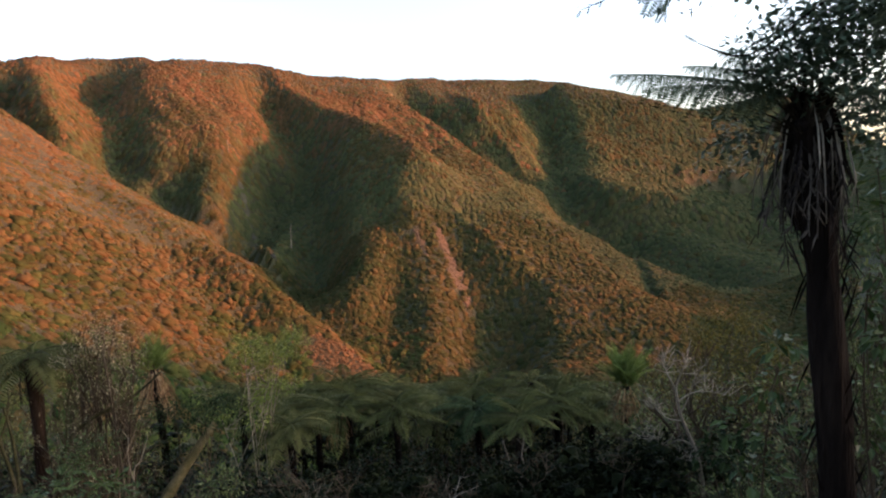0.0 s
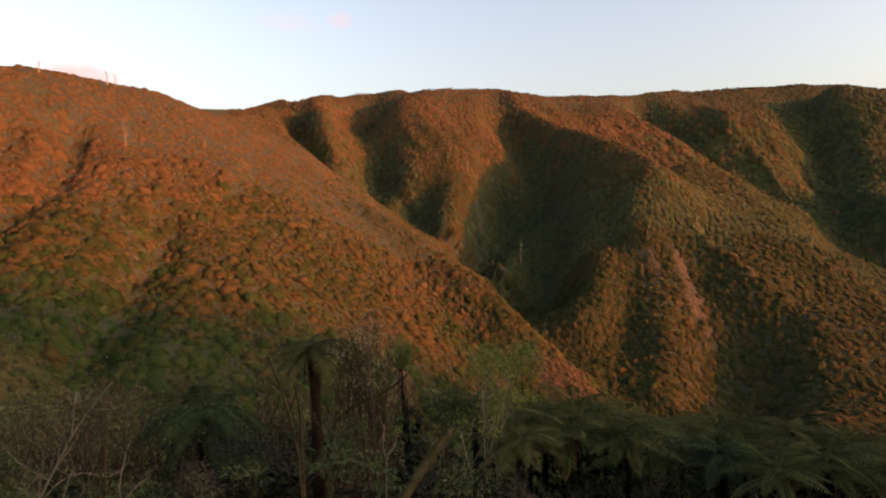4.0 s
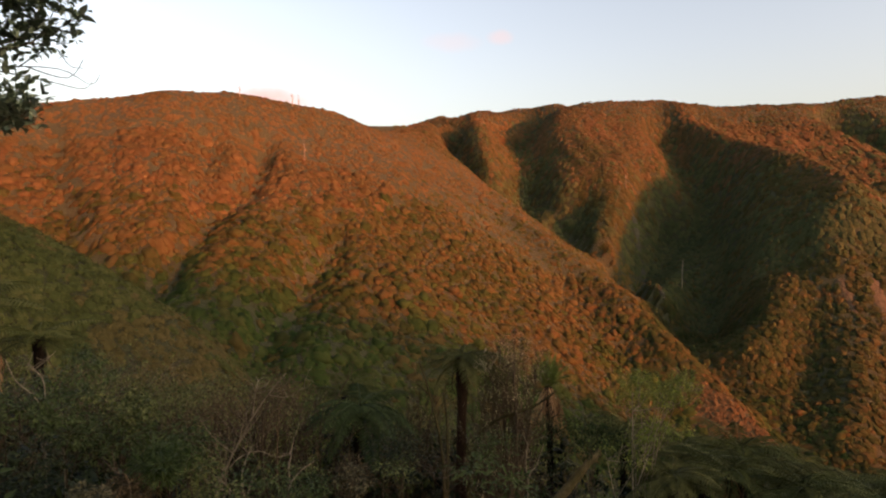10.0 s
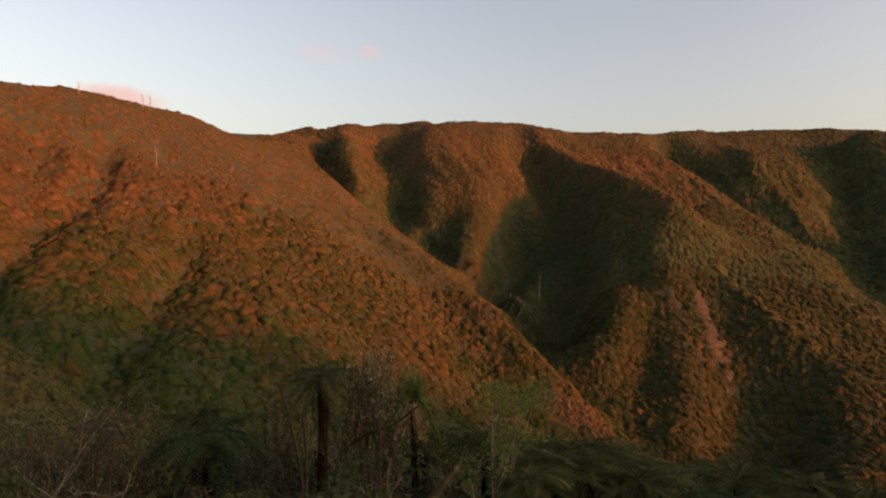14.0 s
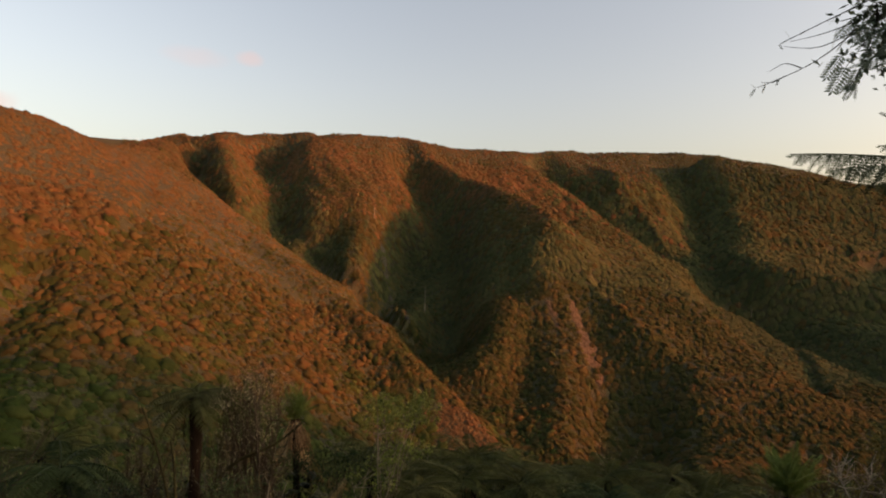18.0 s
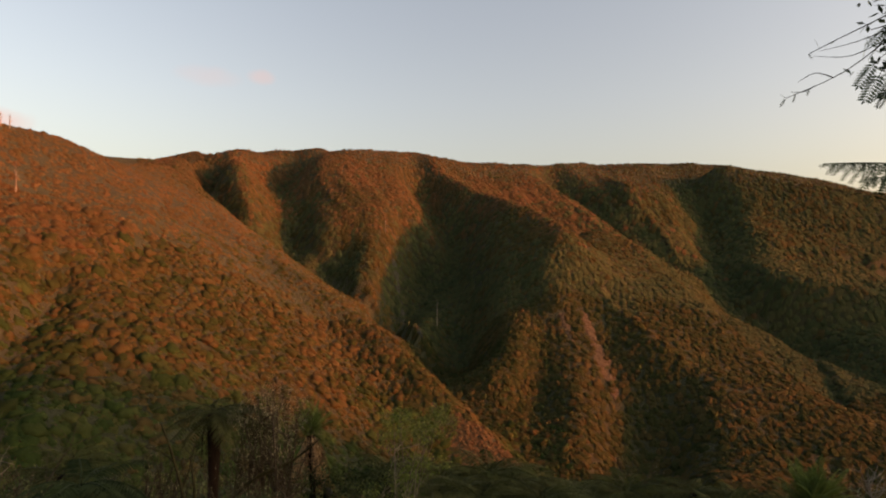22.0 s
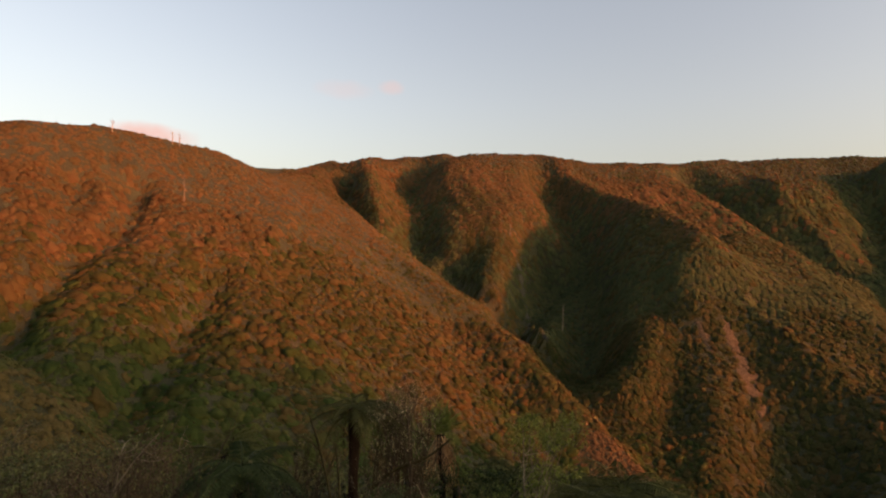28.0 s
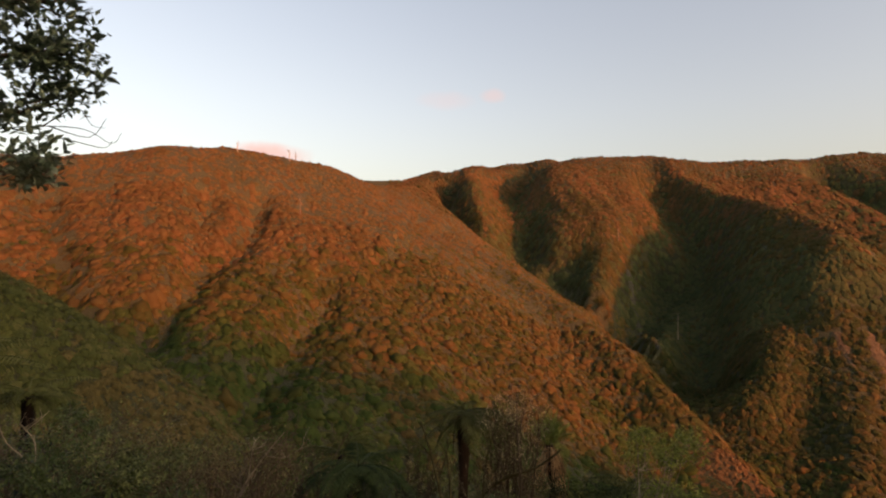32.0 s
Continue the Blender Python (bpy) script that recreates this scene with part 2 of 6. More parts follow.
# crest lines: x, y, height above the eye; then the fall of the left and of the right side, and the depth of the flutes
CRESTS = (
    ([(-445, 460, 99), (-353, 485, 99), (-298, 544, 110), (-233, 639, 137), (-155, 703, 151), (-88, 750, 158), (13, 830, 157), (198, 929, 173), (439, 987, 181),
      (517, 993, 169), (697, 977, 130), (856, 951, 155), (1151, 1111, 112)], 0.5, 0.69, 7),
    ([(-379, 33, 61), (-366, 133, 64), (-343, 206, 71), (-311, 252, 86), (-297, 290, 90), (-276, 329, 88), (-259, 356, 85), (-259, 392, 81), (-259, 474, 90),
      (-272, 535, 99)], 0.5, 0.68, 4),
    ([(-259, 356, 81), (-235, 407, 67), (-184, 422, 43), (-134, 398, 10), (-74, 362, -19), (-37, 328, -44), (-8, 300, -66), (23, 269, -86)], 1.1, 0.62, 4),
    ([(-48, 753, 150.7), (-36, 717, 136.7), (17, 666, 92.9), (35, 631, 83.7), (58, 580, 68.1), (87, 521, 40.2)], 0.88, 0.74, 1.2),
    ([(126, 575, 39.6), (157, 577, 33.6), (222, 601, -23.1), (272, 602, -58.8), (347, 625, -92.1), (477, 644, -148)], 0.7, 0.59, 3.9),
    ([(80, 539, 40.7), (81, 532, 5.7), (79, 504, -13.5), (71, 488, -37.7), (60, 477, -44.8), (33, 440, -55.7), (23, 396, -85.7), (16, 334, -101.9)], 0.62, 0.82, 1.3),
    ([(78, 496, -16), (90, 480, -30.8), (94, 456, -45.2), (87, 419, -72), (70, 366, -87.8), (61, 323, -100.3)], 0.66, 0.91, 0),
    ([(382, 884, 160), (363, 831, 94.9), (336, 753, 37.7), (353, 658, 3), (346, 636, -37.2)], 0.3, 0.79, 3.3),
    ([(187, 936, 171.5), (234, 829, 123.3), (231, 795, 72.4), (232, 758, 48.9), (225, 699, 4.8)], 0.42, 0.86, 3.8),
    ([(-317, 671, 142.5), (-252, 631, 99), (-219, 586, 70.3), (-197, 525, 39.6)], 0.65, 0.44, 3.2),
    ([(-206, 744, 180), (-150, 708, 146.3), (-134, 690, 103.6), (-129, 611, 45.9), (-134, 582, 33.8), (-148, 536, 1.9)], 0.49, 0.39, 0.3),
    ([(-120, 677, 84.2), (-105, 627, 39.4), (-98, 595, 21.9), (-92, 561, -7.8), (-97, 513, -22.8)], 0.78, 0.79, 1.5),
    ([(-81, 684, 77), (-61, 644, 41.8), (-36, 597, 15.2), (-33, 550, -19.8), (-34, 510, -60.3)], 0.81, 0.81, 0.5),
    ([(-217, -38, 23), (-164, 44, 16), (-134, 67, -2.5), (-125, 73, -8.5), (-116, 78, -15), (-100, 84, -26), (-83, 83, -40), (-72, 86, -54)], 1.1, 0.7, 1),
    # hill behind the viewer; its unseen eastern spur is shaped to cast the shade
    ([(-500, -150, 90), (-150, -140, 66), (0, -130, 63), (130, -190, 70), (300, -260, 95), (400, -220, 102), (400, -60, 100), (400, -11, 90), (400, 55, 60),
      (400, 90, 45), (400, 140, 6), (402, 160, -20), (406, 204, -49.6), (413, 255, -79.4), (401, 307, -64.7), (417, 303, -91.1), (431, 437, -87.3)], 0.6, 0.5, 2),
    # unseen eastern ridge, added to shade the right end of the valley
    ([(834, 504, 42.1), (815, 601, 40.7), (851, 763, 39.9), (927, 902, 38.2)], 0.4, 0.5, 0),
    ([(98, 487, -19.6), (133, 448, -51.5), (157, 381, -66), (135, 342, -84), (121, 301, -93.4)], 0.3, 0.79, 1),
)
# gullies: x, y of the bed; then width and depth
GULLIES = (
    ([(-240, 262), (-222, 236), (-211, 199), (-202, 179), (-190, 150)], 8, 9),
    ([(-252, 238), (-233, 212), (-216, 192)], 8, 5),
    ([(-172, 240), (-160, 205), (-150, 177), (-140, 150)], 9, 8),
    ([(-214, 721), (-213, 649), (-186, 601), (-170, 530)], 33.4, 48),
    ([(-280, 623), (-271, 597), (-218, 533)], 17.1, 47.9),
    ([(-49, 697), (-5, 615), (-3, 519), (-2, 431)], 24.2, 36.9),
    ([(132, 857), (201, 793), (259, 729)], 22.8, 32.3),
    ([(347, 842), (312, 735), (307, 640)], 38, 28.6),
    ([(102, 454), (96, 410), (108, 326)], 31.6, 18.5),
    ([(45, 462), (60, 428), (46, 366)], 19.3, 13.6),
    ([(-122, 539), (-113, 507)], 23.2, 32.1),
    ([(-43, 576), (-48, 537), (-59, 493)], 25.4, 45.7),
    ([(341, 604), (354, 556), (383, 500)], 38.2, 42.6),
)
# bare slips of earth: x, y of the middle line; then half the width
SLIPS = (
    ([(90, 444), (92, 428), (94, 410), (95, 391), (96, 375)], 4.5),
    ([(72, 441), (75, 432), (76, 418)], 3.5),
    ([(-68, 557), (-60, 534), (-43, 487), (-33, 456)], 3.0),
    ([(84, 842), (92, 832)], 4.0),
    ([(38, 820), (46, 816)], 4.0),
)


def land(x, y):
    """The height of the ground at x, y, as arrays."""
    x, y = np.asarray(x, float), np.asarray(y, float)
    k, total = 5.0, np.exp((-150 + 0 * x) / 5.0)
    for i, (line, left, right, flute) in enumerate(CRESTS):
        d, h, s, side = along(x, y, line)
        fall = np.where(side > 0, left, right)
        ribs = np.abs(value_noise(s / 34.0, d / 160.0, 11 + i) * 2 - 1) + 0.5 * np.abs(value_noise(s / 13.0, d / 90.0, 31 + i) * 2 - 1)
        z = h - fall * (np.sqrt(d * d + 64) - 8) - flute * ribs * np.clip(d / 50, 0, 1)
        total = total + np.exp(np.clip(z, -300, 300) / k)
    z = k * np.log(total)
    for line, wide, deep in GULLIES:
        d = along(x, y, [(a, b, 0) for a, b in line])[0]
        z = z - deep * np.exp(-(d / wide) ** 2)
    far = np.clip((np.hypot(x, y) - 40) / 120, 0, 1)
    z = z + far * (5 * (value_noise(x / 55, y / 55, 3) - 0.5) + 2.5 * (value_noise(x / 21, y / 21, 5) - 0.5))
    # a small shoulder where the viewer stands
    return z + (-1.65 - LEVEL) * np.exp(-(np.hypot(x, y) / 180) ** 2)


LEVEL = -1.65
LEVEL = float(land(0.0, 0.5))


def axis(low, high, step, reach):
    inner = np.arange(low, high + step, step)
    grow = step * 1.35 ** np.arange(1, 22)
    grow = np.cumsum(grow)
    grow = grow[grow < reach]
    return np.concatenate([low - grow[::-1], inner, inner[-1] + grow])


def mesh_of(name, verts, faces, mat, smooth=True):
    """A mesh from arrays of corners and of triangles or quads."""
    me = bpy.data.meshes.new(name)
    n, m = faces.shape
    me.vertices.add(len(verts)), me.loops.add(n * m), me.polygons.add(n)
    me.vertices.foreach_set("co", np.ascontiguousarray(verts, np.float32).ravel())
    me.loops.foreach_set("vertex_index", np.ascontiguousarray(faces, np.int32).ravel())
    me.polygons.foreach_set("loop_start", np.arange(0, n * m, m, dtype=np.int32))
    me.polygons.foreach_set("loop_total", np.full(n, m, np.int32))
    me.update(calc_edges=True)
    me.polygons.foreach_set("use_smooth", np.full(n, smooth, bool))
    for one in (mat if isinstance(mat, (list, tuple)) else [mat]):
        me.materials.append(one)
    return me


gx, gy = axis(-520, 1000, 6.0, 3500), axis(-220, 1180, 6.0, 3000)
GX, GY = np.meshgrid(gx, gy)
GZ = land(GX, GY)
ground_verts = np.stack([GX, GY, GZ], -1).reshape(-1, 3)
cols = len(gx)
i0 = (np.arange(len(gy) - 1)[:, None] * cols + np.arange(cols - 1)[None, :]).ravel()
ground = new("ground", mesh_of("ground", ground_verts, np.stack([i0, i0 + 1, i0 + cols + 1, i0 + cols], 1), M_SOIL))
tagged(ground, "steep forested hillsides and valley of dark earth", "ground", kind="structure")


def surface(x, y):
    """The height of the ground sheet itself at x, y."""
    x, y = np.asarray(x, float), np.asarray(y, float)
    i, j = np.clip(np.searchsorted(gx, x) - 1, 0, len(gx) - 2), np.clip(np.searchsorted(gy, y) - 1, 0, len(gy) - 2)
    u, v = (x - gx[i]) / (gx[i + 1] - gx[i]), (y - gy[j]) / (gy[j + 1] - gy[j])
    return (GZ[j, i] * (1 - u) + GZ[j, i + 1] * u) * (1 - v) + (GZ[j + 1, i] * (1 - u) + GZ[j + 1, i + 1] * u) * v


def crown_shape(lobes, seed, fine=False):
    """A tree crown about one unit in radius: a domed top with overlapping tufts of foliage round it, open below."""
    r = random.Random(seed)
    verts, faces = [], []
    for k in range(lobes):
        bm = bmesh.new()
        bmesh.ops.create_icosphere(bm, subdivisions=2 if fine and k == 0 else 1, radius=1.0)
        bmesh.ops.rotate(bm, verts=bm.verts[:], cent=(0, 0, 0), matrix=Euler((r.uniform(0, 6), r.uniform(0, 6), r.uniform(0, 6))).to_matrix())
        bmesh.ops.delete(bm, geom=[v for v in bm.verts if v.co.z < -0.35], context="VERTS")
        a = 2.4 * k + r.uniform(-0.4, 0.4)
        reach = 0.0 if k == 0 else r.uniform(0.42, 0.8)
        size = 0.95 if lobes == 1 else (0.62 if fine else 0.7) if k == 0 else r.uniform(0.3, 0.52)
        lift = (0.28 if fine else 0.1) if k == 0 else r.uniform(-0.08, 0.32)
        rough = 0.36 if fine else 0.28
        bm.verts.index_update()
        base = len(verts)
        for v in bm.verts:
            g = size * r.uniform(1 - rough, 1 + rough)
            verts.append((v.co.x * g + math.cos(a) * reach, v.co.y * g + math.sin(a) * reach, v.co.z * g + lift))
        faces += [[base + v.index for v in f.verts] for f in bm.faces]
        bm.free()
    return np.array(verts), np.array(faces)


def lie(x, y, dx, dy, share=0.8):
    """How far the ground rises over the offsets dx, dy from x, y: crowns follow the slope."""
    step = 3.0
    fx = (surface(x + step, y) - surface(x - step, y)) / (2 * step)
    fy = (surface(x, y + step) - surface(x, y - step)) / (2 * step)
    fx, fy = np.clip(fx, -1.3, 1.3), np.clip(fy, -1.3, 1.3)
    return share * (fx[:, None] * dx + fy[:, None] * dy)


def woods(name, label, x, y, radius, lobes, mat, squash=1.0, seed=1, share=None, third=None, fine=False, sink=0.2):
    """Many crowns in one mesh, each standing on the land at x, y; share, third: the parts of crowns in the second and third material."""
    keep = np.ones(len(x), bool)
    for line, half in SLIPS:
        keep &= (along(x, y, [(a, b, 0) for a, b in line])[0] > half) | (value_noise(x / 2.1, y / 2.1, 17) > 0.6)
    x, y, radius = x[keep], y[keep], radius[keep]
    z = surface(x, y)
    rng = np.random.default_rng(seed)
    second = (rng.random(len(x)) < (share[keep] if share is not None else 0)).astype(np.int32)
    if third is not None:
        second = np.where((second == 0) & (rng.random(len(x)) < third[keep]), 2, second)
    shapes = [crown_shape(lobes, seed * 10 + i, fine) for i in range(6)]
    kind = rng.integers(0, 6, len(x))
    all_v, all_f, all_m, base = [], [], [], 0
    for i, (v, f) in enumerate(shapes):
        pick = np.where(kind == i)[0]
        if not len(pick):
            continue
        turn = rng.uniform(0, 2 * np.pi, len(pick))
        c, s = np.cos(turn)[:, None], np.sin(turn)[:, None]
        r = radius[pick][:, None]
        tall = r * squash * rng.uniform(0.55, 1.45, (len(pick), 1))
        dx, dy = (v[:, 0] * c - v[:, 1] * s) * r, (v[:, 0] * s + v[:, 1] * c) * r
        px, py = dx + x[pick][:, None], dy + y[pick][:, None]
        pz = v[:, 2] * tall + z[pick][:, None] - sink * r + lie(x[pick], y[pick], dx, dy, 0.9)
        all_v.append(np.stack([px, py, pz], -1).reshape(-1, 3))
        all_f.append((f[None] + (base + np.arange(len(pick))[:, None, None] * len(v))).reshape(-1, 3))
        all_m.append(np.repeat(second[pick], len(f)))
        base += len(pick) * len(v)
    ob = new(name, mesh_of(name, np.concatenate(all_v), np.concatenate(all_f), mat, fine))
    ob.data.polygons.foreach_set("material_index", np.concatenate(all_m).astype(np.int32))
    return tagged(ob, label, "forest", kind="stuff")


def scatter(low_x, high_x, low_y, high_y, step, seed):
    rng = np.random.default_rng(seed)
    a, b = np.meshgrid(np.arange(low_x, high_x, step), np.arange(low_y, high_y, step))
    b = b + (np.arange(a.shape[1]) % 2)[None, :] * step / 2
    a, b = a.ravel(), b.ravel()
    return a + rng.uniform(-0.5, 0.5, a.size) * step, b + rng.uniform(-0.5, 0.5, a.size) * step, rng


def sector(x, y):
    """Distance and bearing from the lookout: bearings past the valley's ends need no woods."""
    return np.hypot(x, y), np.degrees(np.arctan2(-x, y))


# the near side of the left hill, tree by tree: colour reddened towards the top for the evening glow
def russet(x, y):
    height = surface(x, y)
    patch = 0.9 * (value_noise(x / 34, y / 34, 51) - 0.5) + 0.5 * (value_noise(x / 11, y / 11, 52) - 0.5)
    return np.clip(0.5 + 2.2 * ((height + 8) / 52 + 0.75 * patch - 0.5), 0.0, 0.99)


# Greener below the shade line: gully trees, and the shade's tint put into colour.
def shade_green(x, y):
    return np.clip((-20 - 0.4 * np.clip(x + 145, -40, 120) - surface(x, y)) / 22 + 0.9 * (value_noise(x / 22, y / 22, 53) - 0.5), 0.0, 0.92)


x, y, rng = scatter(-420, 60, 100, 480, 2.9, 21)
d, side = sector(x, y)
ring = (d > 150) & (d < 352) & (side > -14) & (side < 67) & (along(x, y, [(-8, 295, 0), (2, 278, 0), (16, 262, 0)])[0] > 11)
woods("hill_woods", "olive forest canopy on the hill, reddened upwards for sun glow", x[ring], y[ring], 1.7 + 3.4 * rng.random(ring.sum()) ** 4, 6, [M_CANOPY, M_CANOPY_RUSSET, M_CANOPY_GREEN], 0.5, 1, russet(x[ring], y[ring]), shade_green(x[ring], y[ring]), True, 0.12)
x, y, rng = scatter(-480, 60, 150, 620, 3.6, 22)
d, side = sector(x, y)
ring = (d >= 348) & (d < 520) & (side > -8) & (side < 67)
woods("summit_woods", "olive forest canopy on the upper hill, reddened for sun glow", x[ring], y[ring], 2.7 + 1.6 * rng.random(ring.sum()) ** 2, 3, [M_CANOPY, M_CANOPY_RUSSET], 0.46, 2, russet(x[ring], y[ring]))
# low bracken at the foot of the hill
x, y, rng = scatter(-24, 30, 248, 306, 1.7, 27)
ring = (along(x, y, [(-8, 295, 0), (2, 278, 0), (16, 262, 0)])[0] < 13) & (value_noise(x / 7, y / 7, 71) > 0.22)
woods("bracken", "red-brown low bracken at the foot of the hill", x[ring], y[ring], 1.2 + 0.9 * rng.random(ring.sum()), 3, M_BRACKEN, 0.6, seed=6)
# the spurs and the ridge across the ravine: colour muted eastwards, lower down and in gullies, for weaker light
def dull(x, y, start):
    low = np.clip((62 - surface(x, y)) / 100, 0, 1)
    for line, wide, deep in GULLIES[3:]:
        low = low + 0.8 * np.exp(-(along(x, y, [(a, b, 0) for a, b in line])[0] / (1.5 * wide)) ** 2)
    return np.clip(0.25 * (x - start) / 190 + 0.85 * low + 0.6 * (value_noise(x / 40, y / 40, 81) - 0.5), 0.04, 0.95)


x, y, rng = scatter(-420, 620, 120, 760, 3.6, 23)
d, side = sector(x, y)
ring = ((d > 290) | ((d > 170) & (side < -14))) & (d < 700) & (side > -48) & (side < 30) & ~((d < 520) & (side > 6))
# The foot of the spurs gets its own crowns, with shade in their colour.
foot = ring & (y + 60 * (value_noise(x / 40, y / 40, 88) - 0.5) < 455)
ring = ring & ~foot
woods("valley_woods", "olive-green forest at the spurs' foot, darkened for shade", x[foot], y[foot], 2.8 + 1.8 * rng.random(foot.sum()) ** 2, 2, [M_CANOPY_FOOT, M_CANOPY_OLIVE], 0.56, 5, 0.3 + 0 * x[foot], sink=0.05)
# High crowns keep the redder material, for the glow on the upper slopes.
woods("spur_woods", "scrub forest on the spurs, colour tinted for glow and shade", x[ring], y[ring], 3.2 + 1.7 * rng.random(ring.sum()) ** 2, 2, [M_CANOPY_FAR, M_CANOPY_DULL, M_CANOPY_OLIVE], 0.48, 3, dull(x[ring], y[ring], 115), np.clip((95 - surface(x[ring], y[ring])) / 80 + 0.6 * (value_noise(x[ring] / 30, y[ring] / 30, 83) - 0.5), 0, 1), sink=0.05)
x, y, rng = scatter(-420, 1000, 300, 1240, 4.5, 24)
d, side = sector(x, y)
ring = (d >= 700) & (d < 1330) & (side > -52) & (side < 36)
woods("ridge_woods", "brown forest canopy along the far ridge", x[ring], y[ring], (3.4 + 1.9 * rng.random(ring.sum()) ** 2) * np.clip(1.0 - (surface(x[ring], y[ring]) - 105) / 90, 0.6, 1.0), 1, [M_CANOPY_FAR, M_CANOPY_DULL, M_CANOPY_OLIVE], 0.45, 4, dull(x[ring], y[ring], 60), np.clip((x[ring] - 150) / 200 + 0.6 * (value_noise(x[ring] / 40, y[ring] / 40, 84) - 0.5), 0, 1), sink=-0.08)
# bare earth where the slope has slipped
for line, half in SLIPS:
    pts = np.array(line, float)
    n = 22 * (len(pts) - 1)
    u = np.linspace(0, len(pts) - 1, n)
    mx, my = np.interp(u, np.arange(len(pts)), pts[:, 0]), np.interp(u, np.arange(len(pts)), pts[:, 1])
    mx = mx + 3.0 * (value_noise(u * 2.3, u * 0, 4) - 0.5)
    wide = half * (0.35 + 1.1 * value_noise(u * 3.1, u * 0, 9)) * np.sin(np.pi * np.linspace(0.06, 0.94, n)) ** 0.4
    across = np.linspace(-1, 1, 11)
    sx, sy = mx[:, None] + across[None] * wide[:, None], my[:, None] + 0 * across[None]
    sz = surface(sx, sy) + 0.15 + 0.7 * value_noise(sx / 1.7, sy / 1.7, 6) * (1 - across[None] ** 2)
    i0 = (np.arange(n - 1)[:, None] * 11 + np.arange(10)[None, :]).ravel()
    slip = new("landslip", mesh_of("landslip", np.stack([sx, sy, sz], -1).reshape(-1, 3), np.stack([i0, i0 + 1, i0 + 12, i0 + 11], 1), M_SCREE if line[0][0] < 0 else M_SLIP))
    tagged(slip, "grey scree in the shaded ravine" if line[0][0] < 0 else "pale bare earth of a landslip on the spur", "landslip", kind="structure")
# ---- plants ----
M_FROND = material("tree_fern_frond", [(0.033, 0.039, 0.011), (0.062, 0.07, 0.019), (0.096, 0.103, 0.032)], 0.65, 1.2, 9.0, "object", 0.6, 0.2, 40.0, 0.1, 0.25)
M_FROND_NEAR = material("dark_near_frond", [(0.028, 0.042, 0.02), (0.055, 0.075, 0.034), (0.09, 0.11, 0.055)], 0.6, 1.2, 9.0, "object", 0.4, 0.2, 40.0, 0.12, 0.2)
M_FROND_BRIGHT = material("fresh_fern_frond", [(0.065, 0.105, 0.024), (0.115, 0.16, 0.035), (0.17, 0.205, 0.048)], 0.65, 1.2, 9.0, "object", 0.5, 0.2, 40.0, 0.12, 0.3)
M_FROND_DEEP = material("deep_green_frond", [(0.018, 0.032, 0.012), (0.035, 0.056, 0.02), (0.06, 0.085, 0.032)], 0.65, 1.2, 9.0, "object", 0.5, 0.2, 40.0, 0.1, 0.25)
M_FROND_GREY = material("grey_fern_frond", [(0.044, 0.048, 0.016), (0.076, 0.08, 0.025), (0.112, 0.112, 0.039)], 0.65, 1.2, 9.0, "object", 0.5, 0.2, 40.0, 0.1, 0.25)
M_DEAD = material("dead_fern_frond", [(0.12, 0.066, 0.033), (0.27, 0.16, 0.08), (0.43, 0.29, 0.15)], 0.85, 3.0, 20.0, "object", 0.7, 0.5, 60.0, 0.1, 0.15)
M_DEAD_DARK = material("dark_dead_frond", [(0.014, 0.01, 0.008), (0.032, 0.024, 0.017), (0.1, 0.078, 0.058)], 0.85, 3.0, 20.0, "object", 0.8, 0.5, 60.0, 0.1, 0.1)
M_FERN_TRUNK = material("fibrous_fern_trunk", [(0.004, 0.003, 0.002), (0.009, 0.006, 0.0045), (0.024, 0.016, 0.011)], 0.95, 4.0, 30.0, "none", 0, 1.0, 30.0, 0.05, stretch=(1, 1, 0.15))
M_FERN_TRUNK_RED = material("red_brown_fern_trunk", [(0.016, 0.009, 0.006), (0.036, 0.02, 0.0125), (0.07, 0.043, 0.028)], 0.95, 4.0, 30.0, "none", 0, 1.0, 30.0, 0.05, stretch=(1, 1, 0.15))
M_BARK = material("grey_brown_bark", [(0.03, 0.021, 0.012), (0.065, 0.046, 0.028), (0.12, 0.09, 0.06)], 0.9, 3.0, 18.0, "object", 0.3, 0.9, 24.0, 0.08, stretch=(1, 1, 0.3))
M_BARK_PALE = material("pale_dead_wood", [(0.0975, 0.078, 0.0537), (0.195, 0.1608, 0.117), (0.3217, 0.273, 0.2048)], 0.85, 3.0, 22.0, "object", 0.3, 0.6, 40.0, 0.1, stretch=(1, 1, 0.3))
M_BARK_DARK = material("dark_wet_bark", [(0.010, 0.008, 0.006), (0.022, 0.018, 0.013), (0.045, 0.036, 0.026)], 0.9, 3.0, 18.0, "object", 0.3, 0.9, 24.0, 0.08, stretch=(1, 1, 0.3))
M_MOSS = material("mossy_bark", [(0.022, 0.019, 0.009), (0.05, 0.043, 0.018), (0.1, 0.078, 0.043)], 0.95, 4.0, 22.0, "object", 0.3, 1.0, 40.0, 0.05)
M_LEAF_OLIVE = material("olive_leaf", [(0.036, 0.048, 0.013), (0.075, 0.092, 0.024), (0.14, 0.148, 0.05)], 0.55, 0.8, 6.0, "island", 0.8, 0.0, 30.0, 0.16, 0.25)
M_LEAF_SLOPE = material("slope_scrub_leaf", [(0.034, 0.044, 0.0125), (0.06, 0.067, 0.0195), (0.095, 0.089, 0.03)], 0.8, 0.05, 0.5, "island", 0.5, 0.0, 30.0, 0.05, 0.25)
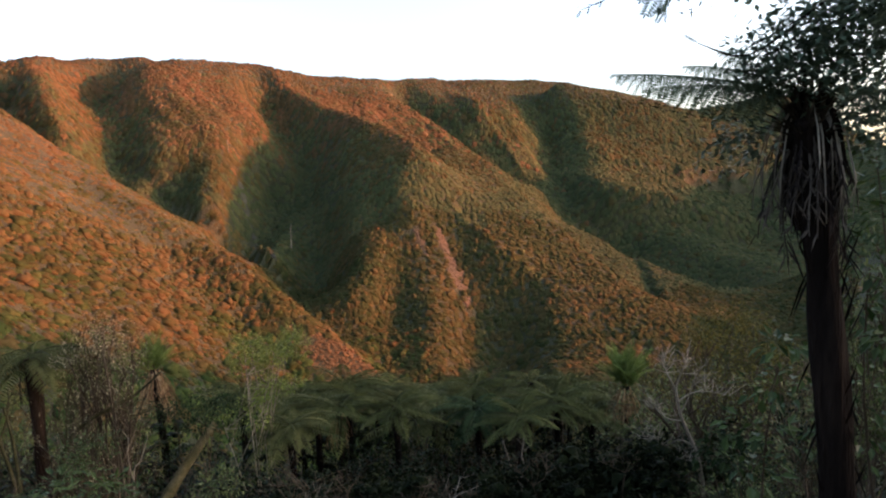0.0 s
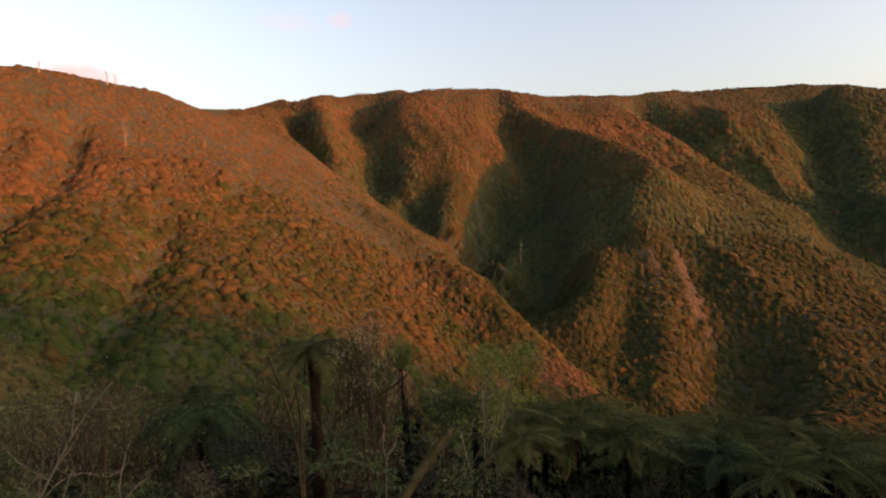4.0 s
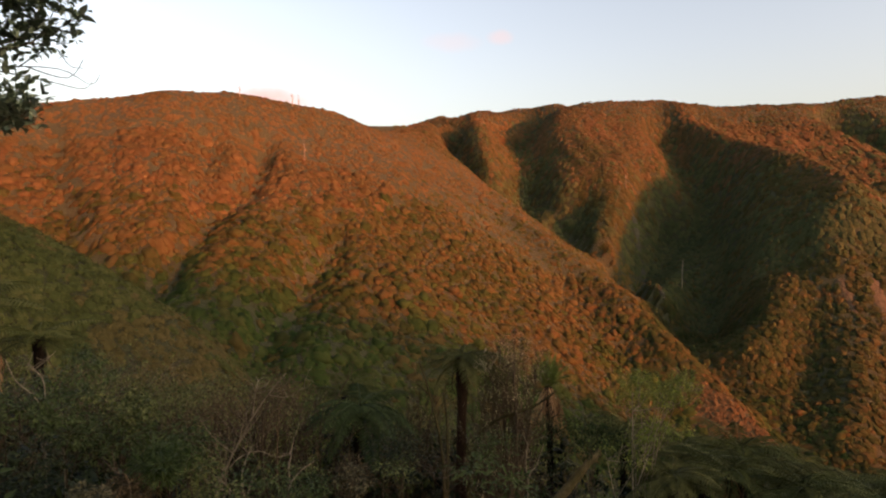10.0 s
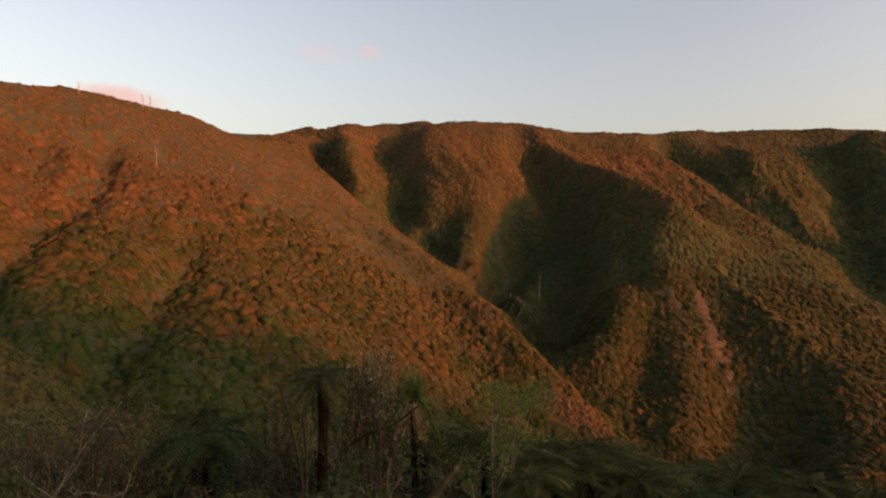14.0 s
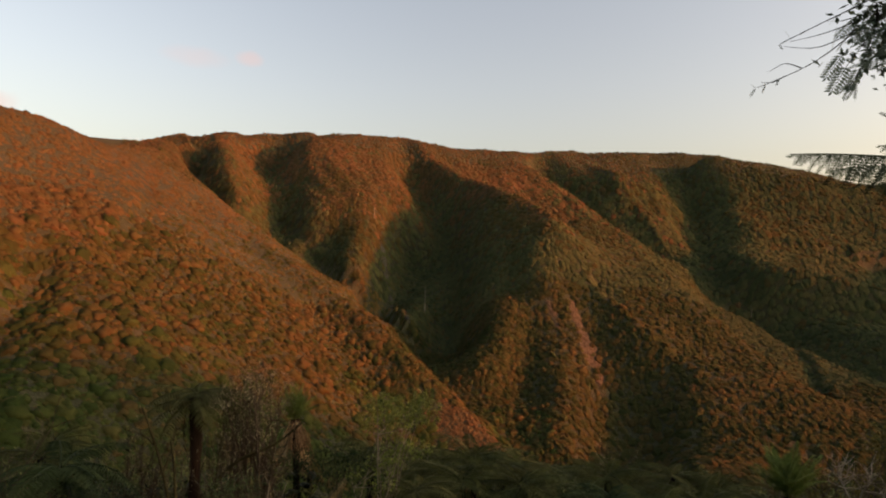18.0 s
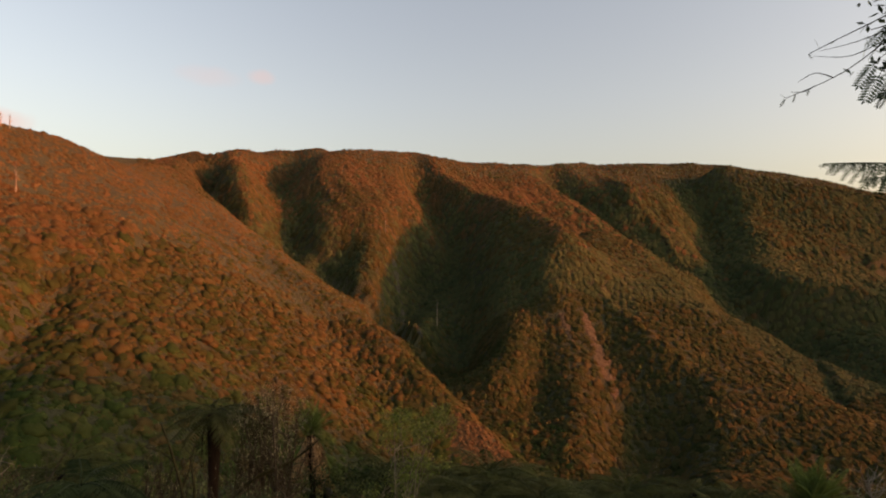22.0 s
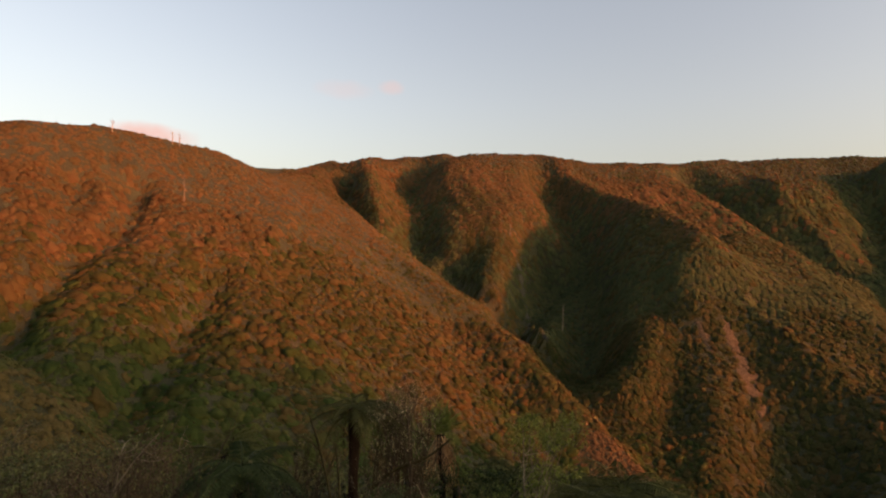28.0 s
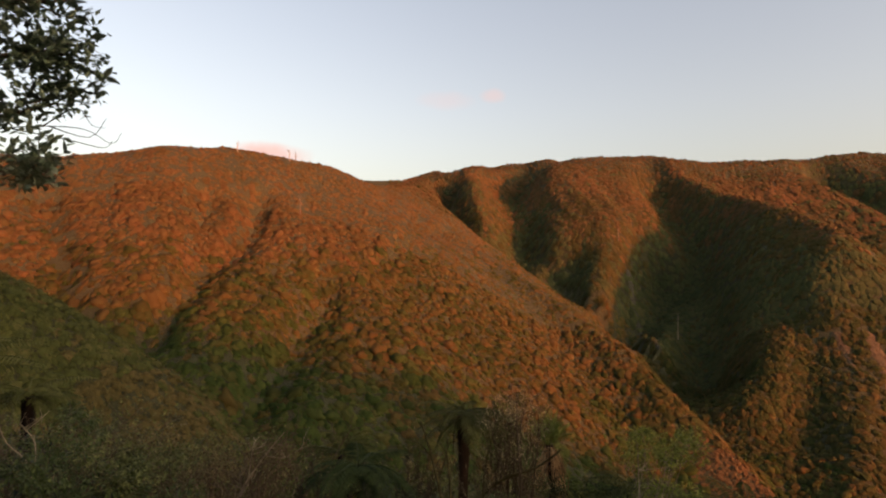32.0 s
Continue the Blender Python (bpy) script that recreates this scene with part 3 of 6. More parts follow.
M_LEAF_HEATH = material("brown_scrub_leaf", [(0.055, 0.046, 0.0165), (0.088, 0.069, 0.0245), (0.122, 0.088, 0.0355)], 0.8, 0.05, 0.5, "island", 0.5, 0.0, 30.0, 0.05, 0.25)
M_LEAF_MID = material("large_soft_leaf", [(0.021, 0.035, 0.0095), (0.045, 0.066, 0.018), (0.076, 0.1, 0.032)], 0.55, 1.5, 8.0, "island", 0.8, 0.2, 50.0, 0.16, 0.3)
M_LEAF_DEEP = material("deep_green_leaf", [(0.009, 0.016, 0.005), (0.019, 0.029, 0.009), (0.036, 0.049, 0.016)], 0.75, 0.8, 6.0, "island", 0.8, 0.0, 30.0, 0.06, 0.2)
M_LEAF_FLECK = material("flecked_brown_leaf", [(0.03, 0.028, 0.011), (0.062, 0.054, 0.023), (0.15, 0.13, 0.07)], 0.6, 0.8, 6.0, "island", 0.9, 0.0, 30.0, 0.15, 0.2)
M_LEAF_FRESH = material("fresh_shade_leaf", [(0.022, 0.04, 0.01), (0.044, 0.07, 0.017), (0.075, 0.104, 0.029)], 0.5, 0.8, 6.0, "island", 0.7, 0.0, 30.0, 0.2, 0.3)
M_LEAF_GREEN = material("fresh_green_leaf", [(0.08, 0.106, 0.019), (0.138, 0.172, 0.031), (0.205, 0.232, 0.047)], 0.55, 0.8, 6.0, "island", 0.7, 0.0, 30.0, 0.16, 0.4)
# Serves dark-leaved shrubs; in the undergrowth its darkness is painted shade.
M_LEAF_DARK = material("dark_green_shade_leaf", [(0.0035, 0.0075, 0.0017), (0.008, 0.0145, 0.0035), (0.021, 0.031, 0.008)], 0.55, 0.8, 6.0, "island", 0.8, 0.0, 30.0, 0.16, 0.15)
# Near-black stands for the shade under the ferns, painted into the leaf colour.
M_LEAF_BLACK = material("painted_shade_leaf", [(0.004, 0.006, 0.002), (0.009, 0.012, 0.004), (0.02, 0.024, 0.008)], 0.7, 0.8, 6.0, "island", 0.8, 0.0, 30.0, 0.05, 0.1)
M_LEAF_SHADE = material("shaded_tree_leaf", [(0.05, 0.075, 0.045), (0.1, 0.135, 0.082), (0.17, 0.2, 0.13)], 0.5, 0.8, 6.0, "island", 0.7, 0.0, 30.0, 0.2, 0.2)
M_LEAF_PALE = material("small_pale_leaf", [(0.0407, 0.0305, 0.0109), (0.0882, 0.0679, 0.0285), (0.3393, 0.2918, 0.1832)], 0.7, 0.8, 6.0, "island", 1.1, 0.0, 30.0, 0.1, 0.2)
M_LEAF_BROWN = material("brown_twig_leaf", [(0.0407, 0.0285, 0.0136), (0.0746, 0.0543, 0.0271), (0.1154, 0.0848, 0.0461)], 0.8, 0.8, 6.0, "island", 0.8, 0.0, 30.0, 0.1, 0.2)
M_LEAF_YELLOW = material("yellowish_leaf", [(0.045, 0.041, 0.009), (0.09, 0.077, 0.0152), (0.145, 0.117, 0.025)], 0.7, 0.8, 6.0, "island", 0.7, 0.0, 30.0, 0.1, 0.3)


class Soup:
    """Collects corners and faces of one mesh."""

    def __init__(self):
        self.v, self.f = [], []

    def tube(self, pts, radii, sides=6, rough=0.0, rng=None):
        """A tapered tube along points, closed at the far end."""
        pts = [Vector(p) for p in pts]
        base = len(self.v)
        ref = None
        for i, p in enumerate(pts):
            way = (pts[min(i + 1, len(pts) - 1)] - pts[max(i - 1, 0)]).normalized()
            ref = way.orthogonal().normalized() if ref is None else (ref - way * ref.dot(way)).normalized()
            other = way.cross(ref)
            for k in range(sides):
                a = 2 * math.pi * k / sides
                r = radii[i] * (1 + (rng.uniform(-rough, rough) if rough else 0))
                self.v.append((p + (ref * math.cos(a) + other * math.sin(a)) * r)[:])
        for i in range(len(pts) - 1):
            for k in range(sides):
                a, b = base + i * sides + k, base + i * sides + (k + 1) % sides
                self.f.append((a, b, b + sides, a + sides))
        end = base + (len(pts) - 1) * sides
        self.f.append(tuple(range(end, end + sides)))

    def blade(self, root, way, normal, length, width, fold=0.15, tip=0.0):
        """A pointed leaf of four faces, folded along its middle."""
        way, normal = way.normalized(), normal.normalized()
        side = way.cross(normal).normalized()
        normal = side.cross(way)
        base = len(self.v)
        m1 = root + way * length * 0.4
        for p in (root, m1 + side * width * 0.5 + normal * fold * width, m1 - normal * fold * width * 0.3 - normal * tip * 0.3, m1 - side * width * 0.5 + normal * fold * width,
                  root + way * length - normal * tip):
            self.v.append(p[:])
        self.f += [(base, base + 2, base + 1), (base, base + 3, base + 2), (base + 1, base + 2, base + 4), (base + 2, base + 3, base + 4)]

    def leaflet(self, root, way, normal, length, width):
        """A plain pointed leaf of two faces."""
        side = way.cross(normal).normalized() * width * 0.5
        way = way.normalized()
        base = len(self.v)
        m = root + way * length * 0.42
        for p in (root, m + side, root + way * length, m - side):
            self.v.append(p[:])
        self.f += [(base, base + 2, base + 1), (base, base + 3, base + 2)]

    def mesh(self, name, mat, smooth=True):
        me = bpy.data.meshes.new(name)
        me.from_pydata(self.v, [], self.f)
        me.polygons.foreach_set("use_smooth", [smooth] * len(me.polygons))
        me.materials.append(mat)
        me.update()
        return me


def piece(name, mesh, parent, m=None, label=""):
    ob = new(name, mesh)
    ob.parent = parent
    if m is not None:
        ob.matrix_basis = m
    return tagged(ob, label)


def ground_at(x, y):
    return float(surface(x, y))


def frond_mesh(name, mat, length, rise, droop, pairs, leaflets, width, seed, hang=0.2):
    """A twice-divided fern frond along +x: a curved midrib with pairs of pinnae, each with many leaflets."""
    r = random.Random(seed)
    s = Soup()
    n = 14
    line = []
    p, a = Vector((0, 0, 0)), rise
    for i in range(n + 1):
        line.append(p.copy())
        p = p + Vector((math.cos(a), 0.06 * math.sin(i * 0.5 + seed), math.sin(a))) * length / n
        a -= droop / n
    s.tube(line, [0.016 * (1 - i / (n + 1)) * length / 2 + 0.003 for i in range(n + 1)], 4)

    def spot(u):
        k = min(int(u * n), n - 1)
        return line[k].lerp(line[k + 1], u * n - k), (line[k + 1] - line[k]).normalized()
    for j in range(pairs):
        u = 0.10 + 0.89 * j / (pairs - 1)
        q, way = spot(u)
        size = width * (math.sin(math.pi * min(1, 0.16 + 0.84 * u) ** 0.8) ** 0.8 + 0.06) * r.uniform(0.9, 1.08)
        up = Vector((0, 1, 0)).cross(way).normalized() * -1
        up = up if up.z > 0 or abs(way.z) > 0.9 else -up
        for hand in (1, -1):
            out_way = (Vector((0, hand, 0)) + way * r.uniform(0.3, 0.45) - Vector((0, 0, 1)) * r.uniform(0.6, 1.5) * hang).normalized()
            if leaflets == 0:
                s.blade(q, out_way, up, size, length * 0.7 / pairs, 0.12, size * r.uniform(0.1, 0.3))
                continue
            pin = [q + out_way * size * t - Vector((0, 0, 1)) * size * 0.18 * t * t for t in (0, 0.5, 1)]
            s.tube(pin, [0.004, 0.003, 0.0015], 3)
            for k in range(leaflets):
                t = (k + 0.5) / leaflets
                root = q + out_way * size * t - Vector((0, 0, 1)) * size * 0.18 * t * t
                reach = length * 0.72 / pairs * (1 - 0.7 * t) + 0.006
                for dirn in (1, -1):
                    s.leaflet(root, way * dirn + out_way * 0.35 + Vector((0, 0, r.uniform(-0.25, 0.1))), way.cross(out_way), reach * 0.9, size / leaflets * 0.62)
    return s.mesh(name, mat, False)


def dead_mesh(name, mat, length, seed, ragged=10, spread=0.0):
    """A withered frond that hangs against the trunk."""
    r = random.Random(seed)
    s = Soup()
    line = [Vector((0, 0, 0))]
    a = r.uniform(-1.2, -0.7) if not spread else r.uniform(-1.25, -0.9)
    sway = r.uniform(-0.12, 0.12)
    for i in range(8):
        line.append(line[-1] + Vector((math.cos(a), sway * math.sin(i), math.sin(a))) * length / 8)
        a = max(-1.62, a - (r.uniform(0.25, 0.5) if not spread else r.uniform(0.0, 0.09)))
    s.tube(line, [0.012 * (1 - i / 9.5) + 0.003 for i in range(9)], 4)
    for i in range(ragged):
        k = r.randrange(2, 8)
        root = line[k].lerp(line[k + 1] if k < 8 else line[k], r.random())
        s.blade(root, Vector((r.uniform(-0.5, 0.5), r.uniform(-0.7, 0.7), -1)), Vector((r.uniform(-1, 1), r.uniform(-1, 1), 0.2)), r.uniform(0.08, 0.3), r.uniform(0.01, 0.03), 0.3)
    return s.mesh(name, mat, False)


FRONDS = {
    "dull": [frond_mesh("frond", M_FROND, 1.0, e, dr, 19, 0, 0.20, i) for i, (e, dr) in enumerate(((0.6, 1.0), (0.35, 0.8), (0.1, 0.7)))],
    "grey": [frond_mesh("frond", M_FROND_GREY, 1.0, e, dr, 19, 0, 0.21, 20 + i) for i, (e, dr) in enumerate(((0.5, 1.1), (0.25, 0.9), (0.05, 0.8)))],
}
FRONDS["brush"] = [frond_mesh("frond", M_FROND_BRIGHT, 1.0, e, dr, 24, 0, 0.2, 30 + i) for i, (e, dr) in enumerate(((1.48, 0.5), (1.32, 0.75), (1.1, 0.95)))]
FRONDS["deep"] = [frond_mesh("frond", M_FROND_DEEP, 1.0, e, dr, 24, 0, 0.22, 50 + i) for i, (e, dr) in enumerate(((0.5, 1.2), (0.25, 1.1), (0.0, 1.0)))]
DEAD = {"pink": [dead_mesh("dead_frond", M_DEAD, 1.0, 60 + i, 16, 1.0) for i in range(4)], "dark": [dead_mesh("dead_frond", M_DEAD_DARK, 1.0, 70 + i) for i in range(4)], "flared": [dead_mesh("dead_frond", M_DEAD_DARK, 1.0, 80 + i, 14, 1.0) for i in range(4)]}


def fern_trunk(low, high, thick, mat, seed, stubs=60):
    """A fibrous trunk from low to high, with the stubs of shed fronds."""
    r = random.Random(seed)
    s = Soup()
    low, high = Vector(low), Vector(high)
    bow = Vector((r.uniform(-0.1, 0.1), r.uniform(-0.1, 0.1), 0))
    n = 14
    line = [low.lerp(high, i / n) + bow * math.sin(math.pi * i / n) for i in range(n + 1)]
    s.tube(line, [thick * (0.62 - 0.15 * i / n + (0.14 if i > n - 3 else 0) + 0.12 * math.exp(-i)) for i in range(n + 1)], 12, 0.16, r)
    for i in range(stubs):
        u = r.uniform(0.12, 1.0)
        p = low.lerp(high, u) + bow * math.sin(math.pi * u)
        a = r.uniform(0, 2 * math.pi)
        out_way = Vector((math.cos(a), math.sin(a), 0))
        s.blade(p + out_way * thick * 0.42, out_way * 0.35 + Vector((0, 0, r.choice((1, -1)) * 1.0)), out_way, r.uniform(0.12, 0.3) * (1 + u), thick * 0.14, 0.3)
    return s.mesh("trunk", mat, True)


FERN_TOPS = []


def tree_fern(top, thick, length, count, style, label, skirt=None, skirt_count=0, skirt_length=1.0, red=False, lean=(0, 0), seed=0, fine=False, tilt=0.0):
    """A tree fern: trunk from the ground to top, a crown of fronds, a skirt of dead ones."""
    r = random.Random(seed)
    x, y, z = top
    bx, by = x + lean[0], y + lean[1]
    base = Vector((bx, by, ground_at(bx, by) - 0.1))
    thing = tagged(new("tree_fern"), label, "tree fern", "tree ferns below the lookout")
    thing.location = base
    FERN_TOPS.append((x, y, z, fine))
    local = Vector(top) - base
    piece("trunk", fern_trunk((0, 0, 0), local, thick, M_FERN_TRUNK_RED if red else M_FERN_TRUNK, seed), thing)
    meshes = FRONDS[style]
    for i in range(count):
        a = 360 * i * 0.381966 + r.uniform(-12, 12)
        ring = min(2, int(3 * i / count))
        size = length * r.uniform(0.82, 1.12)
        m = Matrix.Translation(local + Vector((0, 0, 0.12 - 0.08 * ring))) @ pose(0, 0, 0, r.uniform(-14, 14), r.uniform(-10, 8) + tilt, a) @ Matrix.Diagonal((size, size, size, 1))
        piece("frond", meshes[ring], thing, m @ pose(thick * 0.2, 0, 0))
    for i in range(skirt_count):
        a = r.uniform(0, 360)
        size = skirt_length * r.uniform(0.6, 1.15)
        m = Matrix.Translation(local + Vector((0, 0, r.uniform(-0.25, 0.02)))) @ pose(0, 0, 0, r.uniform(-8, 8), r.uniform(-6, 10), a)
        piece("dead_frond", DEAD[skirt][i % 4], thing, m @ pose(thick * 0.35, 0, 0) @ Matrix.Diagonal((size, size, size, 1)), "withered hanging frond" if i == 0 else "")
    return thing


def grow(r, start, way, length, radius, depth, out, bend=0.35, split=3, twig=0.012):
    """Branches that fork: adds (points, radii, depth) to out."""
    n = 5 if depth > 1 else 3
    pts = [Vector(start)]
    d = Vector(way).normalized()
    for i in range(n):
        d = (d + Vector((r.uniform(-1, 1), r.uniform(-1, 1), r.uniform(-0.6, 0.9))) * bend * 0.4).normalized()
        pts.append(pts[-1] + d * length / n)
    end = max(radius * 0.55, twig * 0.4)
    out.append((pts, [radius + (end - radius) * i / n for i in range(n + 1)], depth))
    if depth <= 0:
        return
    for k in range(split + (r.random() < 0.4)):
        at_u = r.uniform(0.45, 1.0) if k else 1.0
        q = pts[min(n, max(1, round(at_u * n)))]
        side = Vector((r.uniform(-1, 1), r.uniform(-1, 1), r.uniform(-0.25, 0.8))).normalized()
        grow(r, q, d * 0.7 + side * 0.8, length * r.uniform(0.55, 0.8), end * 0.8, depth - 1, out, bend, split, twig)


def bush(name, category, label, height, spread, stems, leaf_mat, bark, leaf, leaves, seed, depth=3, group="", droop=0.0, flat=0.0):
    """A shrub or small tree at the origin: one trunk part for each stem, and a crown of single leaves."""
    r = random.Random(seed)
    thing = tagged(new(name), label, category, group)
    tips = []
    for k in range(stems):
        out = []
        a = 2 * math.pi * (k + r.random() * 0.6) / stems
        way = Vector((math.cos(a) * spread * 0.5, math.sin(a) * spread * 0.5, height * 0.9))
        grow(r, (math.cos(a) * 0.08, math.sin(a) * 0.08, -0.15), way, height * 0.5, 0.022 * height + 0.012, depth, out)
        s = Soup()
        for pts, radii, d in out:
            s.tube(pts, radii, 6 if d == depth else 4 if d else 3)
            if d <= 1:
                tips += [(pts[i], pts[i] - pts[i - 1]) for i in range(1, len(pts))]
        piece("stem", s.mesh("stem", bark), thing)
    if leaves:
        s = Soup()
        for i in range(leaves):
            p, way = r.choice(tips)
            off = Vector((r.gauss(0, 1), r.gauss(0, 1), r.gauss(0, 0.7))) * 0.07 * height * 0.5
            w = way.normalized() * 0.5 + Vector((r.uniform(-1, 1), r.uniform(-1, 1), r.uniform(-0.6, 0.7) - droop))
            nrm = Vector((r.uniform(-1, 1) * (1 - flat), r.uniform(-1, 1) * (1 - flat), 1))
            size = leaf * r.uniform(0.6, 1.3)
            s.leaflet(p + off, w, nrm, size, size * 0.45)
        piece("crown", s.mesh("crown", leaf_mat, False), thing)
    return thing


def plant(template, x, y, turn=0, scale=1.0, label="", tall=None, first=[]):
    """Sets the template at x, y the first time, and copies of it after that."""
    m = Matrix.Translation((x, y, ground_at(x, y) - 0.03)) @ pose(0, 0, 0, 0, 0, turn) @ Matrix.Diagonal((scale, scale, tall or scale, 1))
    if template.name not in first:
        first.append(template.name)
        template.matrix_basis = m
        ob = template
    else:
        template_scale = template.scale.copy()
        template.scale = (1, 1, 1)
        ob = copy_thing(template, m)
        template.scale = template_scale
    return tagged(ob, label)

# ---- tree ferns ----
tree_fern((-6.64, 15.51, -3.8), 0.27, 1.5, 22, "grey", "tree fern with reddish fibrous trunk and grey-green crown", "dark", 30, 1.0, True, (0.1, -0.2), 1, tilt=9)
tree_fern((-6.2, 23.6, -6.6), 0.26, 1.25, 34, "brush", "tree fern with a pink-brown skirt of withered fronds", "pink", 46, 1.6, False, (0.1, 0.1), 2)
tree_fern((3.75, 23.4, -9.75), 0.24, 2.5, 13, "grey", "low tree fern with a flat star of green fronds", "pink", 8, 1.0, False, (0.1, 0), 3, tilt=12)
tree_fern((12.4, 21.5, -8.5), 0.26, 1.75, 34, "brush", "tree fern with yellow-green crown and pink-brown skirt", "pink", 40, 1.5, False, (0, 0.1), 4)
tree_fern((0.63, 22.13, -8.5), 0.2, 2.1, 17, "dull", "tree fern with drooping brown skirt among the bush", "pink", 24, 1.2, False, (0, 0), 5, tilt=6)
tree_fern((6.64, 24.31, -9.0), 0.2, 2.1, 19, "dull", "dark green tree fern in the fern grove", "dark", 14, 1.2, False, (0, 0), 6, tilt=4)
tree_fern((8.86, 20.39, -8.5), 0.22, 1.9, 18, "dull", "tree fern with dark skirt in the fern grove", "dark", 34, 1.4, False, (0, 0), 7)
tree_fern((6.88, 19.01, -8.3), 0.2, 1.7, 17, "dull", "tree fern with dark trunk in the fern grove", "dark", 26, 1.2, False, (0, 0), 8)
tree_fern((-9.2, 13.9, -5.2), 0.24, 2.0, 20, "deep", "dark green tree fern in a shady hollow", "dark", 16, 1.0, False, (0, 0), 9, tilt=6)
tree_fern((-10.9, 5.0, -1.3), 0.30, 1.4, 14, "dull", "tall tree fern with red-brown trunk", "pink", 26, 1.3, True, (0, 0), 10)
tree_fern((-18.2, 10.3, -3.3), 0.26, 1.7, 14, "dull", "dark umbrella-shaped tree fern on the slope", "dark", 10, 0.8, False, (0, 0), 11, tilt=8)
tree_fern((-1.05, 20.09, -8.1), 0.22, 1.9, 18, "grey", "tree fern with stout dark trunk", "dark", 22, 1.2, False, (0, 0), 12, tilt=4)
tree_fern((3.37, 28.97, -10.3), 0.22, 2.3, 20, "grey", "grey-green tree fern at the edge of the grove", "dark", 8, 1.0, False, (0, 0), 13, tilt=4)
tree_fern((12.24, 26.55, -10.3), 0.26, 1.9, 20, "dull", "tree fern behind the grove", "dark", 12, 1.0, False, (0, 0), 14, tilt=4)
tree_fern((-7.24, 22.93, -7.9), 0.24, 1.1, 8, "dull", "stunted tree fern with a thick dark skirt", "dark", 34, 1.2, True, (0, 0), 15)
tree_fern((5.4, 27.7, -10.2), 0.26, 1.9, 20, "grey", "pale green tree fern behind the grove", "dark", 8, 1.0, False, (0, 0), 16, tilt=6)
tree_fern((-12.6, 18.1, -6.4), 0.26, 1.7, 14, "dull", "tree fern amid dense shrubs", "dark", 10, 1.0, False, (0, 0), 17, tilt=6)
tree_fern((-3.1, 23.9, -8.0), 0.22, 2.1, 18, "grey", "soft grey-green tree fern", "dark", 10, 1.0, False, (0, 0), 18, tilt=4)
tree_fern((1.1, 25.0, -8.6), 0.22, 2.3, 20, "dull", "tree fern with wide arching fronds", "dark", 10, 1.0, False, (0, 0), 19, tilt=4)
tree_fern((-15.1, 22.2, -7.3), 0.26, 1.8, 14, "dull", "tree fern on the lower slope", "dark", 10, 1.0, False, (0, 0), 20, tilt=4)
tree_fern((9.6, 25.2, -9.3), 0.26, 1.8, 20, "grey", "pale tree fern in the fern grove", "dark", 10, 1.0, False, (0, 0), 21, tilt=4)
tree_fern((10.5, 17.6, -8.7), 0.26, 1.3, 16, "dull", "tree fern beside a bare tree", "dark", 24, 1.2, False, (0, 0), 22)
for k, (x, y, z, size, style) in enumerate(((-0.2, 23.1, -8.5, 1.9, "grey"), (2.6, 28.0, -9.9, 2.2, "grey"), (2.7, 21.0, -8.1, 1.8, "dull"), (5.8, 26.6, -10.1, 2.1, "grey"), (6.0, 21.4, -8.8, 1.9, "deep"),
                                          (8.5, 26.9, -10.5, 2.2, "grey"), (10.9, 21.7, -9.5, 1.7, "dull"), (13.4, 24.9, -10.3, 2.0, "grey"), (7.8, 31.2, -11.6, 2.3, "grey"), (0.8, 30.1, -10.5, 2.2, "grey"), (-1.0, 27.1, -9.4, 2.0, "grey"))):
    tree_fern((x, y, z), 0.22, size, 18, style, {"grey": "grey-green tree fern with a wide arching crown", "dull": "olive tree fern crowded into the grove", "deep": "deep green tree fern in the shade of the grove"}[style], "dark", 12, 1.1, False, (0, 0), 40 + k, tilt=5)
# the tall one beside the lookout
tree_fern((3.47, 3.44, 0.42), 0.2, 1.2, 0, "dull", "tall near tree fern with dark trunk and hanging dead fronds", "flared", 40, 0.75, False, (0.36, -0.1), 30, fine=True, tilt=-25)

near_fern = [o for o in scene.objects if o.name.startswith("tree_fern")][-1]
FLAT = [frond_mesh("frond", M_FROND_NEAR, 1.0, e, dr, 21, 12, w, 46 + i, h) for i, (e, dr, w, h) in enumerate(((0.24, 0.32, 0.25, 0.7), (0.2, 0.5, 0.22, 1.0)))]
for x, y, z, size, lift, turn, kind in ((3.4, 3.44, 0.47, 1.22, -4, 162, 0), (3.4, 3.5, 0.47, 0.95, -9, 150, 1), (3.4, 3.42, 0.5, 0.8, -15, 168, 1), (3.42, 3.42, 0.5, 0.62, -24, 158, 0),
                                        (3.52, 3.48, 0.48, 1.0, 4, 60, 1), (3.52, 3.42, 0.48, 1.1, 0, 10, 1)):
    piece("frond", FLAT[kind], near_fern, Matrix.Translation(Vector((x, y, z)) - near_fern.location) @ pose(0, 0, 0, 0, lift, turn) @ Matrix.Diagonal((size, size, size, 1)))
# matted old fronds round the head of the trunk, with a few bleached stalks hanging out of them
s, r = Soup(), random.Random(33)
head = Vector((3.47, 3.44, 0.44)) - near_fern.location
s.tube([head + Vector(p) for p in ((0, 0, 0.04), (0.01, 0, -0.05), (0.02, 0, -0.2), (0.04, -0.01, -0.4), (0.06, -0.01, -0.6), (0.09, -0.02, -0.85))], [0.07, 0.125, 0.17, 0.185, 0.165, 0.12], 16, 0.22, r)
piece("frond_mat", s.mesh("frond_mat", M_FERN_TRUNK, False), near_fern, None, "dark matted frond bases round the trunk head")
